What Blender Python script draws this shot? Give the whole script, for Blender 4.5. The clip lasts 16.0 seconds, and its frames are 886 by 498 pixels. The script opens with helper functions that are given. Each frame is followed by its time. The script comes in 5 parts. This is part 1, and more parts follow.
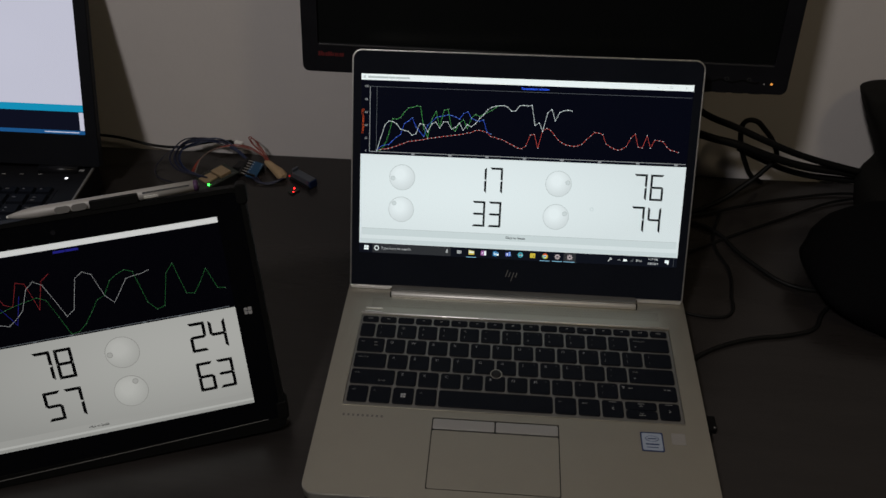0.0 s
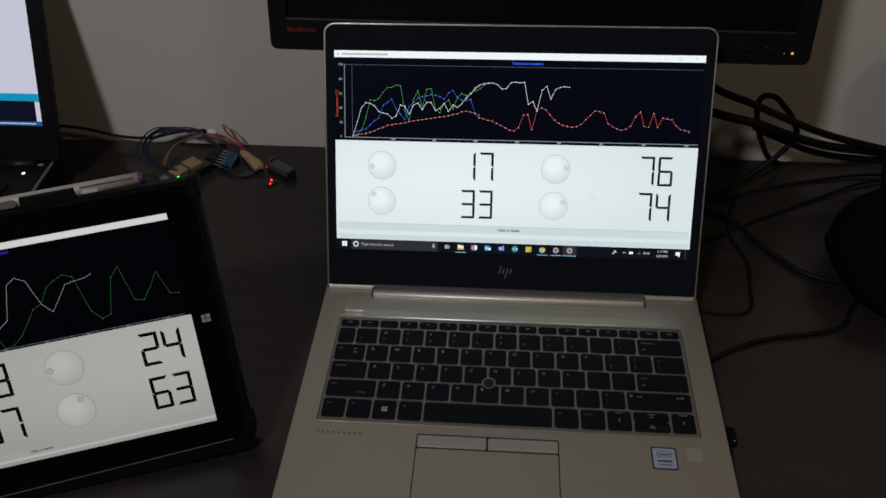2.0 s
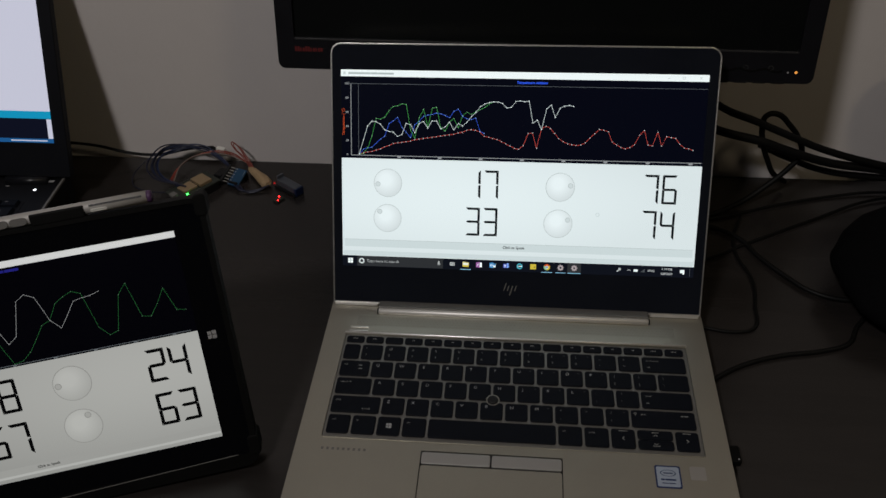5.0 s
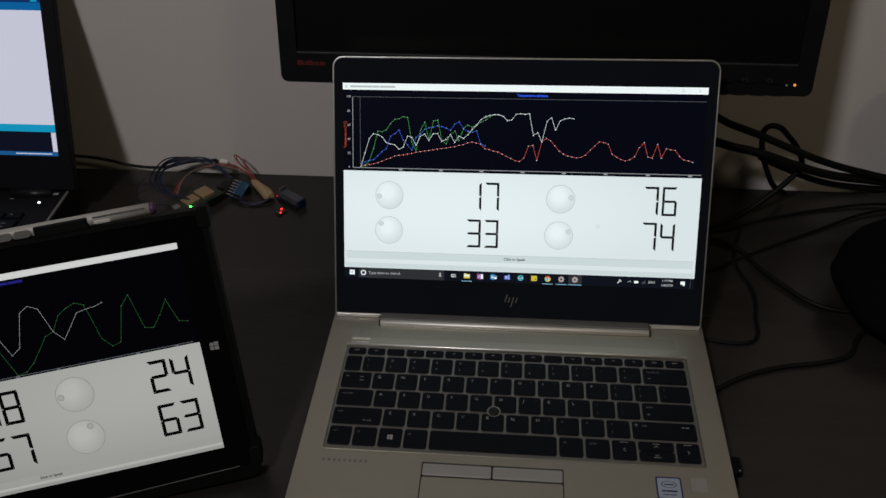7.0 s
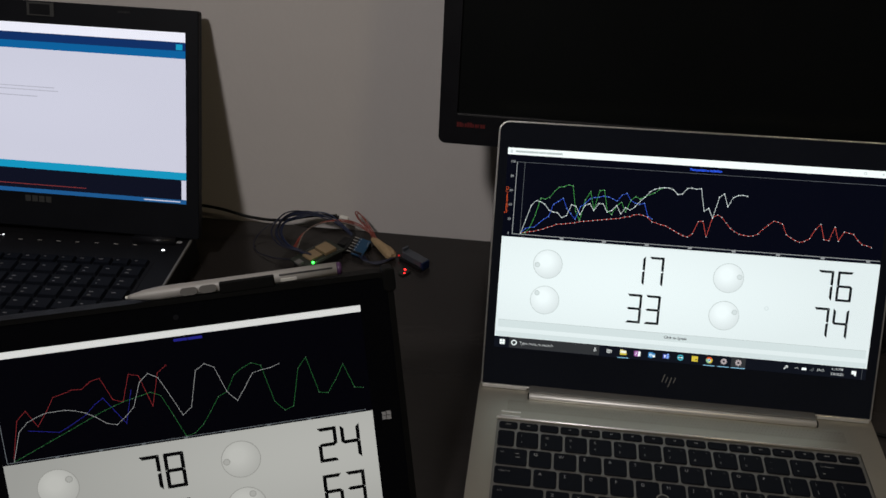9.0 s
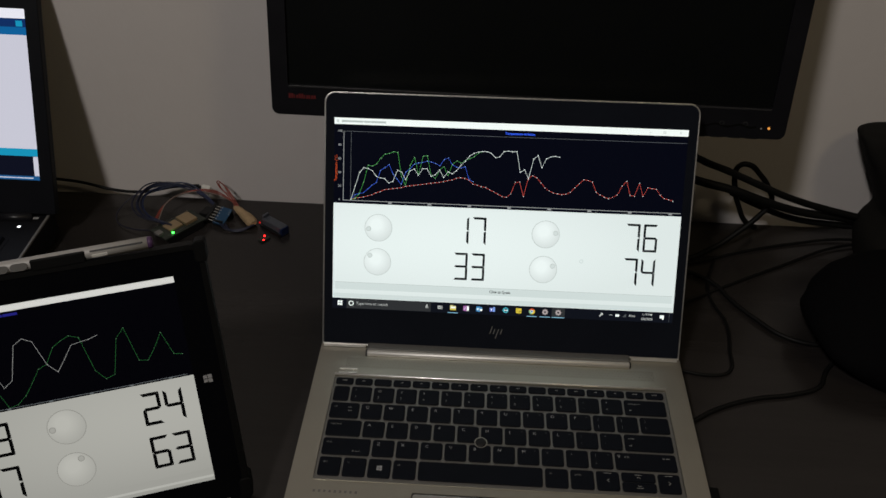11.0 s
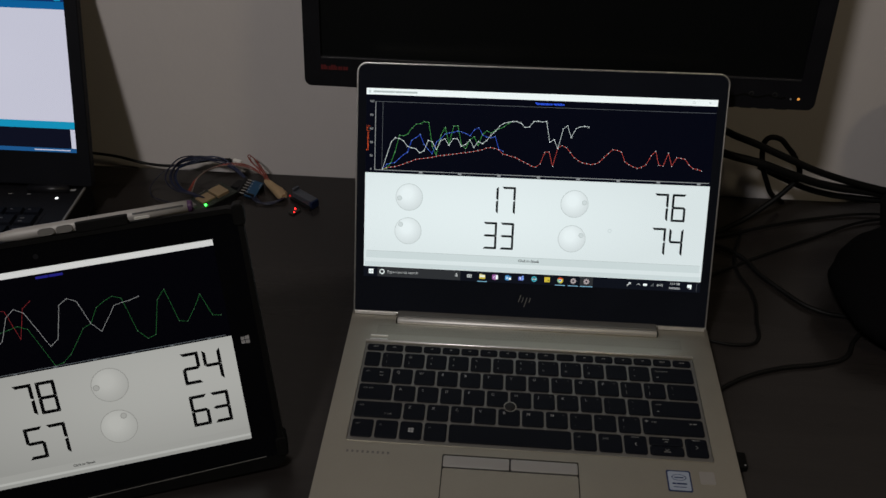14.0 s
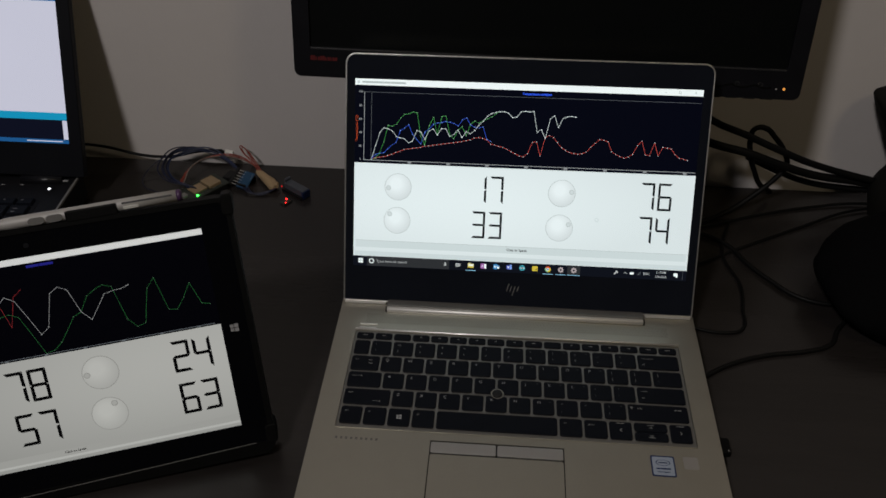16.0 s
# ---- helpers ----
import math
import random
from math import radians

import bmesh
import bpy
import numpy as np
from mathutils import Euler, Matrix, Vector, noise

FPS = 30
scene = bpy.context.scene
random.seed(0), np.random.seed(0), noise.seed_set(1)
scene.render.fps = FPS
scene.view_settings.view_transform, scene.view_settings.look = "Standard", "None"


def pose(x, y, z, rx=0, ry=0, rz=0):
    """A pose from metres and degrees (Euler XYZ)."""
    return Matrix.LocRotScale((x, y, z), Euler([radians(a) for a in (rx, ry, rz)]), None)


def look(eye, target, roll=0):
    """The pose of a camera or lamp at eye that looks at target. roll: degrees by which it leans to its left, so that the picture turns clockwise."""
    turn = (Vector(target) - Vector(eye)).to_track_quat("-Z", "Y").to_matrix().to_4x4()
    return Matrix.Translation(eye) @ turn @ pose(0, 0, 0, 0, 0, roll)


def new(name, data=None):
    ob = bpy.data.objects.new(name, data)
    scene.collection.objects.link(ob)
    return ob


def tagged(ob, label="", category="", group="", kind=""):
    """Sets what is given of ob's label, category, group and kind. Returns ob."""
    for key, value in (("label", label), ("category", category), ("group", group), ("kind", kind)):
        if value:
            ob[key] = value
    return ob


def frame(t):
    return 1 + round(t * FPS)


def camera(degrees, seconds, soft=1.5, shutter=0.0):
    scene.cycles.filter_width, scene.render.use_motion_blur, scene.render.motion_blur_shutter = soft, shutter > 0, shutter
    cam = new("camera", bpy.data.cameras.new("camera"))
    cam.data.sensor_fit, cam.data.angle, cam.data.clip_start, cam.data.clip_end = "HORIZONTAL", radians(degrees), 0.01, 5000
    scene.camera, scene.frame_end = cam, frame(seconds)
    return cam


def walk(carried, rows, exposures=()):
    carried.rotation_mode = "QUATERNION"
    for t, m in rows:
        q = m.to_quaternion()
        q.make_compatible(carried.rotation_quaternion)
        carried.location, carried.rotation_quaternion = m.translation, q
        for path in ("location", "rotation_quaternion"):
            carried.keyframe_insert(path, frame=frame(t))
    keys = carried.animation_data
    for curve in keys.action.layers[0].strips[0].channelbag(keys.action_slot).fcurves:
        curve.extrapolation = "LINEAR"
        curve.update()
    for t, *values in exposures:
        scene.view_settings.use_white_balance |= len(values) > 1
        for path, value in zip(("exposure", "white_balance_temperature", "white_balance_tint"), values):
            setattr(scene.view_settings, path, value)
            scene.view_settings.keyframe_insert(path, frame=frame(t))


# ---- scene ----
cam = camera(57.6, 16.0, shutter=0.5)
PATH = [
    (0, (-0.021, -0.57, 1.283), (-0.147, 0.975, 0.02), -0.1),
    (0.5, (-0.025, -0.572, 1.283), (-0.155, 0.977, 0.025), -0.2),
    (1, (-0.024, -0.572, 1.283), (-0.159, 0.98, 0.029), -0.4),
    (1.1, (-0.004, -0.5, 1.236), (-0.13, 1.01, -0.07), -1.2),
    (1.5, (-0.006, -0.505, 1.238), (-0.13, 1.007, -0.065), -1.1),
    (2, (-0.007, -0.51, 1.24), (-0.153, 1.018, -0.042), -1.6),
    (2.5, (-0.008, -0.513, 1.244), (-0.161, 1.033, -0.016), -1.7),
    (3, (-0.008, -0.512, 1.244), (-0.175, 1.03, -0.019), -2.0),
    (3.5, (-0.008, -0.513, 1.243), (-0.175, 1.035, -0.013), -2.0),
    (4, (-0.008, -0.512, 1.242), (-0.178, 1.038, -0.01), -2.0),
    (4.5, (-0.007, -0.512, 1.242), (-0.179, 1.039, -0.009), -2.0),
    (4.7, (-0.004, -0.511, 1.244), (-0.175, 1.036, -0.012), -2.0),
    (7, (-0.001, -0.514, 1.246), (-0.181, 1.053, 0.016), -2.2),
    (7.5, (-0.048, -0.506, 1.245), (-0.236, 1.061, 0.016), -2.5),
    (8, (-0.111, -0.497, 1.236), (-0.333, 1.131, 0.095), -1.6),
    (8.2, (-0.124, -0.498, 1.235), (-0.36, 1.166, 0.151), -0.5),
    (10.3, (-0.067, -0.523, 1.26), (-0.282, 1.069, 0.067), 0.2),
    (10.5, (-0.047, -0.526, 1.262), (-0.247, 1.064, 0.065), -0.8),
    (11, (-0.024, -0.518, 1.267), (-0.106, 1.078, 0.066), 0.7),
    (11.5, (-0.022, -0.524, 1.259), (-0.13, 1.053, 0.034), 0.1),
    (12, (-0.035, -0.536, 1.256), (-0.15, 1.037, 0.027), 0.4),
    (12.5, (-0.035, -0.545, 1.259), (-0.145, 1.034, 0.037), 0.4),
    (13, (-0.032, -0.541, 1.259), (-0.152, 1.033, 0.031), 0.1),
    (13.5, (-0.03, -0.538, 1.259), (-0.148, 1.041, 0.036), 0.1),
    (14, (-0.032, -0.537, 1.26), (-0.16, 1.039, 0.035), -0.1),
    (14.5, (-0.034, -0.543, 1.262), (-0.163, 1.038, 0.044), -0.1),
    (15, (-0.03, -0.545, 1.263), (-0.165, 1.033, 0.042), -0.3),
    (15.5, (-0.028, -0.546, 1.264), (-0.164, 1.034, 0.047), -0.4),
    (16, (-0.023, -0.543, 1.262), (-0.146, 1.021, 0.022), -0.1),
]
walk(cam, [(t, look(eye, target, roll)) for t, eye, target, roll in PATH], exposures=[
    (0, -0.08, 6480, 8.5), (1.0, -0.08, 6480, 8.5), (1.1, 0, 6450, 8.5), (8.0, 0, 6450, 8.5), (8.2, 0.12, 6450, 8.5), (10.3, 0.16, 6650, 7.0), (10.5, 0.12, 6650, 7.0),
    (11.0, 0.06, 6680, 7.0), (11.5, 0.04, 6600, 7.5), (12.0, -0.02, 6540, 8.5), (12.5, -0.02, 6510, 8.5), (16, -0.02, 6500, 8.5)])

# ---- world, lamps ----
world = bpy.data.worlds.new("world")
scene.world = world
world.use_nodes = True
wb = world.node_tree.nodes["Background"]
wb.inputs[0].default_value, wb.inputs[1].default_value = (0.9, 0.95, 1.0, 1), 0.02


def lamp(name, eye, target, watts, size, color):
    d = bpy.data.lights.new(name, "AREA")
    d.shape, d.size, d.energy, d.color = "DISK", size, watts, color
    ob = new(name, d)
    ob.matrix_world = look(eye, target)
    return ob


lamp("ceiling_lamp", (-0.63, -1.20, 2.38), (0.0, 0.2, 0.85), 10.9, 0.20, (1.0, 0.95, 0.93))
lamp("room_lamp", (0.80, -1.0, 2.50), (0.1, 0.2, 0.85), 2.55, 0.30, (1.0, 0.82, 0.53))

# ---- materials ----


def material(name, color, rough=0.5, metal=0.0, vary=0.15, scale=40.0, bump=0.0, bump_scale=300.0, coat=0.0, stretch=None, spec=0.5):
    """Painted, moulded or metal surface with variation at two scales and fine relief."""
    m = bpy.data.materials.new(name)
    m.use_nodes = True
    nt = m.node_tree
    b = nt.nodes["Principled BSDF"]
    tc = nt.nodes.new("ShaderNodeTexCoord")
    mp = nt.nodes.new("ShaderNodeMapping")
    nt.links.new(tc.outputs["Object"], mp.inputs[0])
    if stretch:
        mp.inputs["Scale"].default_value = stretch
    n1, n2 = nt.nodes.new("ShaderNodeTexNoise"), nt.nodes.new("ShaderNodeTexNoise")
    n1.inputs["Scale"].default_value, n1.inputs["Detail"].default_value = scale, 5
    n2.inputs["Scale"].default_value, n2.inputs["Detail"].default_value = scale * 9, 3
    add = nt.nodes.new("ShaderNodeMath")
    add.operation = "MULTIPLY_ADD"
    add.inputs[1].default_value = 0.4
    mix = nt.nodes.new("ShaderNodeMix")
    mix.data_type = "RGBA"
    mix.inputs["A"].default_value = (*[c * (1 - vary) for c in color], 1)
    mix.inputs["B"].default_value = (*[min(1, c * (1 + vary)) for c in color], 1)
    for n in (n1, n2):
        nt.links.new(mp.outputs[0], n.inputs[0])
    nt.links.new(n2.outputs[0], add.inputs[0])
    nt.links.new(n1.outputs[0], add.inputs[2])
    nt.links.new(add.outputs[0], mix.inputs["Factor"])
    nt.links.new(mix.outputs["Result"], b.inputs["Base Color"])
    b.inputs["Roughness"].default_value, b.inputs["Metallic"].default_value = rough, metal
    b.inputs["Specular IOR Level"].default_value = spec
    rr_ = nt.nodes.new("ShaderNodeMapRange")
    rr_.inputs["To Min"].default_value, rr_.inputs["To Max"].default_value = rough * 0.85, min(1, rough * 1.15)
    nt.links.new(n1.outputs[0], rr_.inputs[0])
    nt.links.new(rr_.outputs[0], b.inputs["Roughness"])
    if coat:
        b.inputs["Coat Weight"].default_value, b.inputs["Coat Roughness"].default_value = coat, 0.08
    if bump:
        n3, bp = nt.nodes.new("ShaderNodeTexNoise"), nt.nodes.new("ShaderNodeBump")
        n3.inputs["Scale"].default_value, n3.inputs["Detail"].default_value = bump_scale, 4
        bp.inputs["Strength"].default_value, bp.inputs["Distance"].default_value = bump, 0.001
        nt.links.new(mp.outputs[0], n3.inputs[0])
        nt.links.new(n3.outputs[0], bp.inputs["Height"])
        nt.links.new(bp.outputs[0], b.inputs["Normal"])
    return m


def glow(name, color, strength=1.0, edge=0.0, centre=(0.55, 0.55, 0.0), reach=0.62, near=0.05):
    """A lit part of a screen or a lamp: backlight under a dark glossy face, slightly uneven; edge paints in a fade from
    centre.
    """
    m = bpy.data.materials.new(name)
    m.use_nodes = True
    nt = m.node_tree
    b = nt.nodes["Principled BSDF"]
    b.inputs["Base Color"].default_value = (0.002, 0.002, 0.003, 1)
    b.inputs["Roughness"].default_value = 0.22
    b.inputs["Specular IOR Level"].default_value = 0.12
    b.inputs["Emission Strength"].default_value = strength
    tc, n1, mix = nt.nodes.new("ShaderNodeTexCoord"), nt.nodes.new("ShaderNodeTexNoise"), nt.nodes.new("ShaderNodeMix")
    n1.inputs["Scale"].default_value = 9
    mix.data_type = "RGBA"
    mix.inputs["A"].default_value = (*[c * 0.97 for c in color], 1)
    mix.inputs["B"].default_value = (*[c * 1.03 for c in color], 1)
    if edge:
        mid, ln, mr = nt.nodes.new("ShaderNodeVectorMath"), nt.nodes.new("ShaderNodeVectorMath"), nt.nodes.new("ShaderNodeMapRange")
        mid.inputs[1].default_value = [-c for c in centre]
        ln.operation = "LENGTH"
        mr.inputs["From Min"].default_value, mr.inputs["From Max"].default_value = reach, near
        mix.inputs["A"].default_value = (*[c * (1 - edge) for c in color], 1)
        mix.inputs["B"].default_value = (*[c * (1 + edge) for c in color], 1)
        nt.links.new(tc.outputs["Generated"], mid.inputs[0])
        nt.links.new(mid.outputs[0], ln.inputs[0])
        nt.links.new(ln.outputs["Value"], mr.inputs[0])
        nt.links.new(mr.outputs[0], mix.inputs["Factor"])
    else:
        nt.links.new(tc.outputs["Object"], n1.inputs[0])
        nt.links.new(n1.outputs[0], mix.inputs["Factor"])
    nt.links.new(mix.outputs["Result"], b.inputs["Emission Color"])
    return m


WALL = material("wall_paint", (0.67, 0.625, 0.61), 0.75, vary=0.05, scale=5, bump=0.25, bump_scale=160)
# unseen sides of the room: dark colours keep reflections and bounce low
WALL2 = material("dim_room_paint", (0.16, 0.15, 0.14), 0.85, vary=0.05, scale=3)
CEIL = material("dim_ceiling_paint", (0.22, 0.22, 0.21), 0.85, vary=0.04, scale=3)
FLOOR = material("dim_floor", (0.10, 0.09, 0.08), 0.5, vary=0.2, scale=4)
DESK = material("dark_laminate", (0.0168, 0.0146, 0.0140), 0.24, vary=0.45, scale=14, bump=0.05, bump_scale=500, stretch=(0.25, 2.2, 1), spec=0.4)
SILVER = material("brushed_aluminium", (0.428, 0.410, 0.356), 0.42, metal=0.9, vary=0.05, scale=60, bump=0.05, bump_scale=2500)
# darker copy of the brushed aluminium, with shade put into the colour
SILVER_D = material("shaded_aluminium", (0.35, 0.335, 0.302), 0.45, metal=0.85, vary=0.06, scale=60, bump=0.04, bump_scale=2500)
# paler copy of the aluminium; edges and click buttons get their lit look from it
SILVER_L = material("pale_aluminium", (0.50, 0.49, 0.48), 0.40, metal=0.9, vary=0.04, scale=60)
KEY = material("black_keycap", (0.0046, 0.0057, 0.0092), 0.5, vary=0.25, scale=120, bump=0.08, bump_scale=1800, spec=0.085)
LEGEND = material("grey_print", (0.31, 0.31, 0.32), 0.6, vary=0.1)
GLASS_BLACK = material("black_glass", (0.0100, 0.0118, 0.0175), 0.12, vary=0.2, scale=20, spec=0.14)
BLACK = material("black_plastic", (0.008, 0.008, 0.009), 0.45, vary=0.3, scale=50, bump=0.12, bump_scale=1200, spec=0.3)
BLACK_S = material("satin_black_plastic", (0.007, 0.007, 0.009), 0.34, vary=0.3, scale=40, bump=0.05, bump_scale=900, spec=0.3)
RUBBER = material("black_rubber", (0.003, 0.003, 0.003), 0.6, vary=0.3, scale=80, bump=0.2, bump_scale=900, spec=0.1)
DARK_PANEL = material("switched_off_panel", (0.0036, 0.0042, 0.0044), 0.35, vary=0.2, scale=6, spec=0.17)
CANVAS = material("worn_black_canvas", (0.0085, 0.0080, 0.0072), 0.8, vary=0.4, scale=50, bump=0.6, bump_scale=900, spec=0.12)
# paler than the bezel: light on the ledge is put into its colour
LEDGE = material("light_catching_ledge", (0.016, 0.016, 0.018), 0.5, vary=0.2, scale=40)
FABRIC = material("black_nylon", (0.0025, 0.0025, 0.003), 0.85, vary=0.4, scale=60, bump=0.6, bump_scale=900, spec=0.06)
SATIN = material("satin_bar", (0.80, 0.775, 0.75), 0.48, metal=0.75, vary=0.04, scale=60)
LEGEND_D = material("dim_grey_print", (0.19, 0.19, 0.19), 0.6, vary=0.1)
FAINT = material("faint_grey_print", (0.030, 0.030, 0.030), 0.6, vary=0.1)
GRILLE = material("speaker_aluminium", (0.385, 0.368, 0.318), 0.43, metal=0.9, vary=0.06, scale=60)
# near black, standing for the shadow in the touchpad gaps
GAP = material("shadow_recess", (0.008, 0.008, 0.008), 0.6, metal=0.0, vary=0.1, scale=60)
# darker aluminium: the shade between the keys is in its colour
WELL = material("shaded_keyboard_aluminium", (0.24, 0.235, 0.225), 0.5, metal=0.85, vary=0.06, scale=60)
TABLET_GLASS = material("tablet_glass", (0.0028, 0.0030, 0.0040), 0.12, vary=0.2, scale=20, spec=0.14)
DECK_BLACK = material("worn_black_deck", (0.0065, 0.0065, 0.008), 0.5, vary=0.35, scale=30, bump=0.1, bump_scale=1200, spec=0.14)
LID_BLACK = material("matt_black_lid", (0.0045, 0.0050, 0.0074), 0.5, vary=0.25, scale=30, bump=0.06, bump_scale=900, spec=0.16)
GREY_PL = material("grey_barrel", (0.38, 0.365, 0.355), 0.5, metal=0.15, vary=0.08, scale=60)
GREY_DK = material("dark_grey_plastic", (0.16, 0.155, 0.15), 0.45, vary=0.1)
PURPLE = material("purple_plastic", (0.07, 0.03, 0.09), 0.4, vary=0.15)
RED_MARK = material("red_print", (0.105, 0.008, 0.009), 0.5, vary=0.15)
# much paler metal: the highlight along edges is put into its colour
EDGE = material("highlight_edge", (0.80, 0.78, 0.76), 0.32, metal=0.9, vary=0.04, scale=60)
BADGE_BLUE = material("blue_foil", (0.005, 0.020, 0.090), 0.3, vary=0.15)
BADGE_WHITE = material("pale_foil", (0.31, 0.355, 0.44), 0.35, vary=0.1)
CHROME = material("bright_metal", (0.75, 0.75, 0.75), 0.22, metal=1.0, vary=0.08)
PCB = material("dark_circuit_board", (0.02, 0.025, 0.02), 0.45, vary=0.3, scale=200)
PCB_BLUE = material("blue_circuit_board", (0.006, 0.045, 0.105), 0.4, vary=0.25, scale=200)
TAN = material("tan_masking_tape", (0.36, 0.25, 0.14), 0.75, vary=0.2, scale=150, bump=0.5, bump_scale=700)
GOLD = material("tan_board", (0.30, 0.215, 0.125), 0.4, metal=0.2, vary=0.2, scale=150)
SENSOR = material("slate_blue_plastic", (0.062, 0.068, 0.082), 0.5, vary=0.2)
WHITE_PL = material("white_plastic", (0.75, 0.74, 0.70), 0.45, vary=0.05)
W_BLUE = material("blue_wire", (0.008, 0.018, 0.062), 0.4, vary=0.15)
W_NAVY = material("navy_wire", (0.008, 0.010, 0.03), 0.4, vary=0.2)
W_RED = material("orange_red_wire", (0.23, 0.034, 0.02), 0.4, vary=0.15)
W_BLACK = material("black_cable", (0.004, 0.004, 0.004), 0.55, vary=0.2, scale=60, spec=0.2)
W_WHITE = material("pale_wire", (0.20, 0.15, 0.13), 0.45, vary=0.1)

# fade of a slantwise seen panel, put into the white's brightness
L_WHITE = glow("lit_white", (0.80, 0.885, 0.90), edge=0.13, centre=(0.32, 0.62, 0.0), reach=0.80)
L_BAR = glow("lit_title_bar", (0.86, 0.93, 0.93))
L_LINE = glow("lit_grey_line", (0.44, 0.50, 0.50))
L_BTN = glow("lit_button", (0.60, 0.68, 0.69))
L_DARK = glow("lit_black", (0.0012, 0.0017, 0.0052))
L_TASK = glow("lit_task_bar", (0.0045, 0.0058, 0.0100))
L_BLUE_PT = glow("lit_blue_point", (0.20, 0.35, 0.80))
L_GREEN_PT = glow("lit_green_point", (0.24, 0.46, 0.26))
L_DIGIT = glow("lit_digit_black", (0.006, 0.008, 0.009))
L_KNOB = glow("lit_dial", (0.735, 0.805, 0.82), edge=0.11, centre=(0.42, 0.62, 0.5), reach=0.62, near=0.18)
L_RIM = glow("lit_dial_rim", (0.50, 0.56, 0.56))
L_DOT = glow("lit_dial_dot", (0.62, 0.69, 0.70))
L_AXIS = glow("lit_axis", (0.10, 0.11, 0.12))
L_TICK = glow("lit_tick", (0.25, 0.26, 0.27))
L_GREEN = glow("lit_green", (0.05, 0.27, 0.06))
L_BLUE = glow("lit_blue", (0.03, 0.08, 0.54))
L_TITLE = glow("lit_title_blue", (0.03, 0.10, 0.85))
L_UNDER = glow("lit_underline", (0.22, 0.46, 0.64))
L_RED = glow("lit_red", (0.42, 0.055, 0.045))
L_PALE = glow("lit_pale", (0.52, 0.58, 0.58))
L_ORANGE = glow("lit_orange", (0.62, 0.085, 0.02))
L_ICON = glow("lit_icon", (0.48, 0.50, 0.50))
L_SEARCH = glow("lit_search_box", (0.027, 0.029, 0.032))
L_TEAL = glow("lit_teal", (0.06, 0.36, 0.45))
L_FOLDER = glow("lit_folder", (0.66, 0.60, 0.28))
L_GREY_PINK = glow("lit_gear", (0.42, 0.36, 0.37))
L_PURPLE = glow("lit_indigo", (0.10, 0.13, 0.50))
L_YELLOW = glow("lit_yellow", (0.62, 0.48, 0.05))
L_SKY = glow("lit_sky", (0.05, 0.24, 0.52))
L_MAUVE = glow("lit_mauve", (0.34, 0.12, 0.36))
# slant-view darkening towards the lower left, painted into the tablet's white
T_WHITE = glow("tablet_white", (0.385, 0.383, 0.362), edge=0.27, centre=(0.88, 0.75, 0.0), reach=1.0)
T_BAR = glow("tablet_bar", (0.60, 0.60, 0.59))
T_LINE = glow("tablet_line", (0.41, 0.41, 0.39))
T_BAND = glow("tablet_band", (0.315, 0.313, 0.296))
T_KNOB = glow("tablet_dial", (0.395, 0.393, 0.372), edge=0.11, centre=(0.42, 0.62, 0.5), reach=0.62, near=0.18)
T_RIM = glow("tablet_dial_rim", (0.255, 0.252, 0.237))
T_DOT = glow("tablet_dial_dot", (0.33, 0.328, 0.31))
T_GREEN = glow("tablet_green", (0.016, 0.10, 0.026))
T_GREEN_PT = glow("tablet_green_point", (0.09, 0.17, 0.10))
T_PALE = glow("tablet_pale", (0.24, 0.24, 0.24))
T_RED = glow("tablet_red", (0.18, 0.018, 0.02))
T_BLUE = glow("tablet_blue", (0.014, 0.014, 0.17))
T_DIGIT = glow("tablet_digit", (0.0012, 0.0012, 0.0012))
T_DARK = glow("tablet_black", (0.0004, 0.0004, 0.0012))
# faint slant-view fade painted into the page
D_WHITE = glow("editor_white", (0.575, 0.575, 0.69), edge=0.05)
D_BAR = glow("editor_title", (0.76, 0.76, 0.86))
D_CYAN = glow("editor_cyan", (0.008, 0.27, 0.47))
D_TOOL = glow("editor_tool_blue", (0.004, 0.105, 0.30))
D_NAVY = glow("editor_navy", (0.005, 0.026, 0.115))
D_CONSOLE = glow("editor_console", (0.004, 0.005, 0.013))
D_STATUS = glow("editor_status", (0.012, 0.085, 0.24))
D_TEXT = glow("editor_text", (0.40, 0.40, 0.48))
D_ERR = glow("editor_error_text", (0.20, 0.03, 0.03))
LED_W = glow("white_light", (0.9, 0.95, 1.0), 2.5)
LED_G = glow("green_light", (0.05, 1.0, 0.08), 7.0)
# glows in place of the red light's reflection in the glossy desk
RED_GLINT = glow("red_light_reflection", (1.0, 0.015, 0.015), 7.0)
LED_R2 = glow("dim_red_light", (0.8, 0.02, 0.02), 0.6)
LED_A = glow("amber_light", (0.9, 0.36, 0.07), 0.9)

# ---- building blocks ----


def part(name, bm, mat, parent=None, label="", m=None):
    """Links a bmesh as one mesh object under a thing or a part, at the pose m in the parent's space."""
    if isinstance(bm, bpy.types.Mesh):
        me = bm
    else:
        me = bpy.data.meshes.new(name)
        bmesh.ops.recalc_face_normals(bm, faces=bm.faces)
        bm.to_mesh(me)
        bm.free()
    if not me.materials:
        me.materials.append(mat)
    ob = new(name, me)
    ob.parent = parent
    if m is not None:
        ob.matrix_local = m
    if label:
        ob["label"] = label
    return ob


def thing(name, m, label, category, group="", kind=""):
    ob = new(name)
    ob.empty_display_size = 0.02
    ob.matrix_world = m
    return tagged(ob, label, category, group, kind)


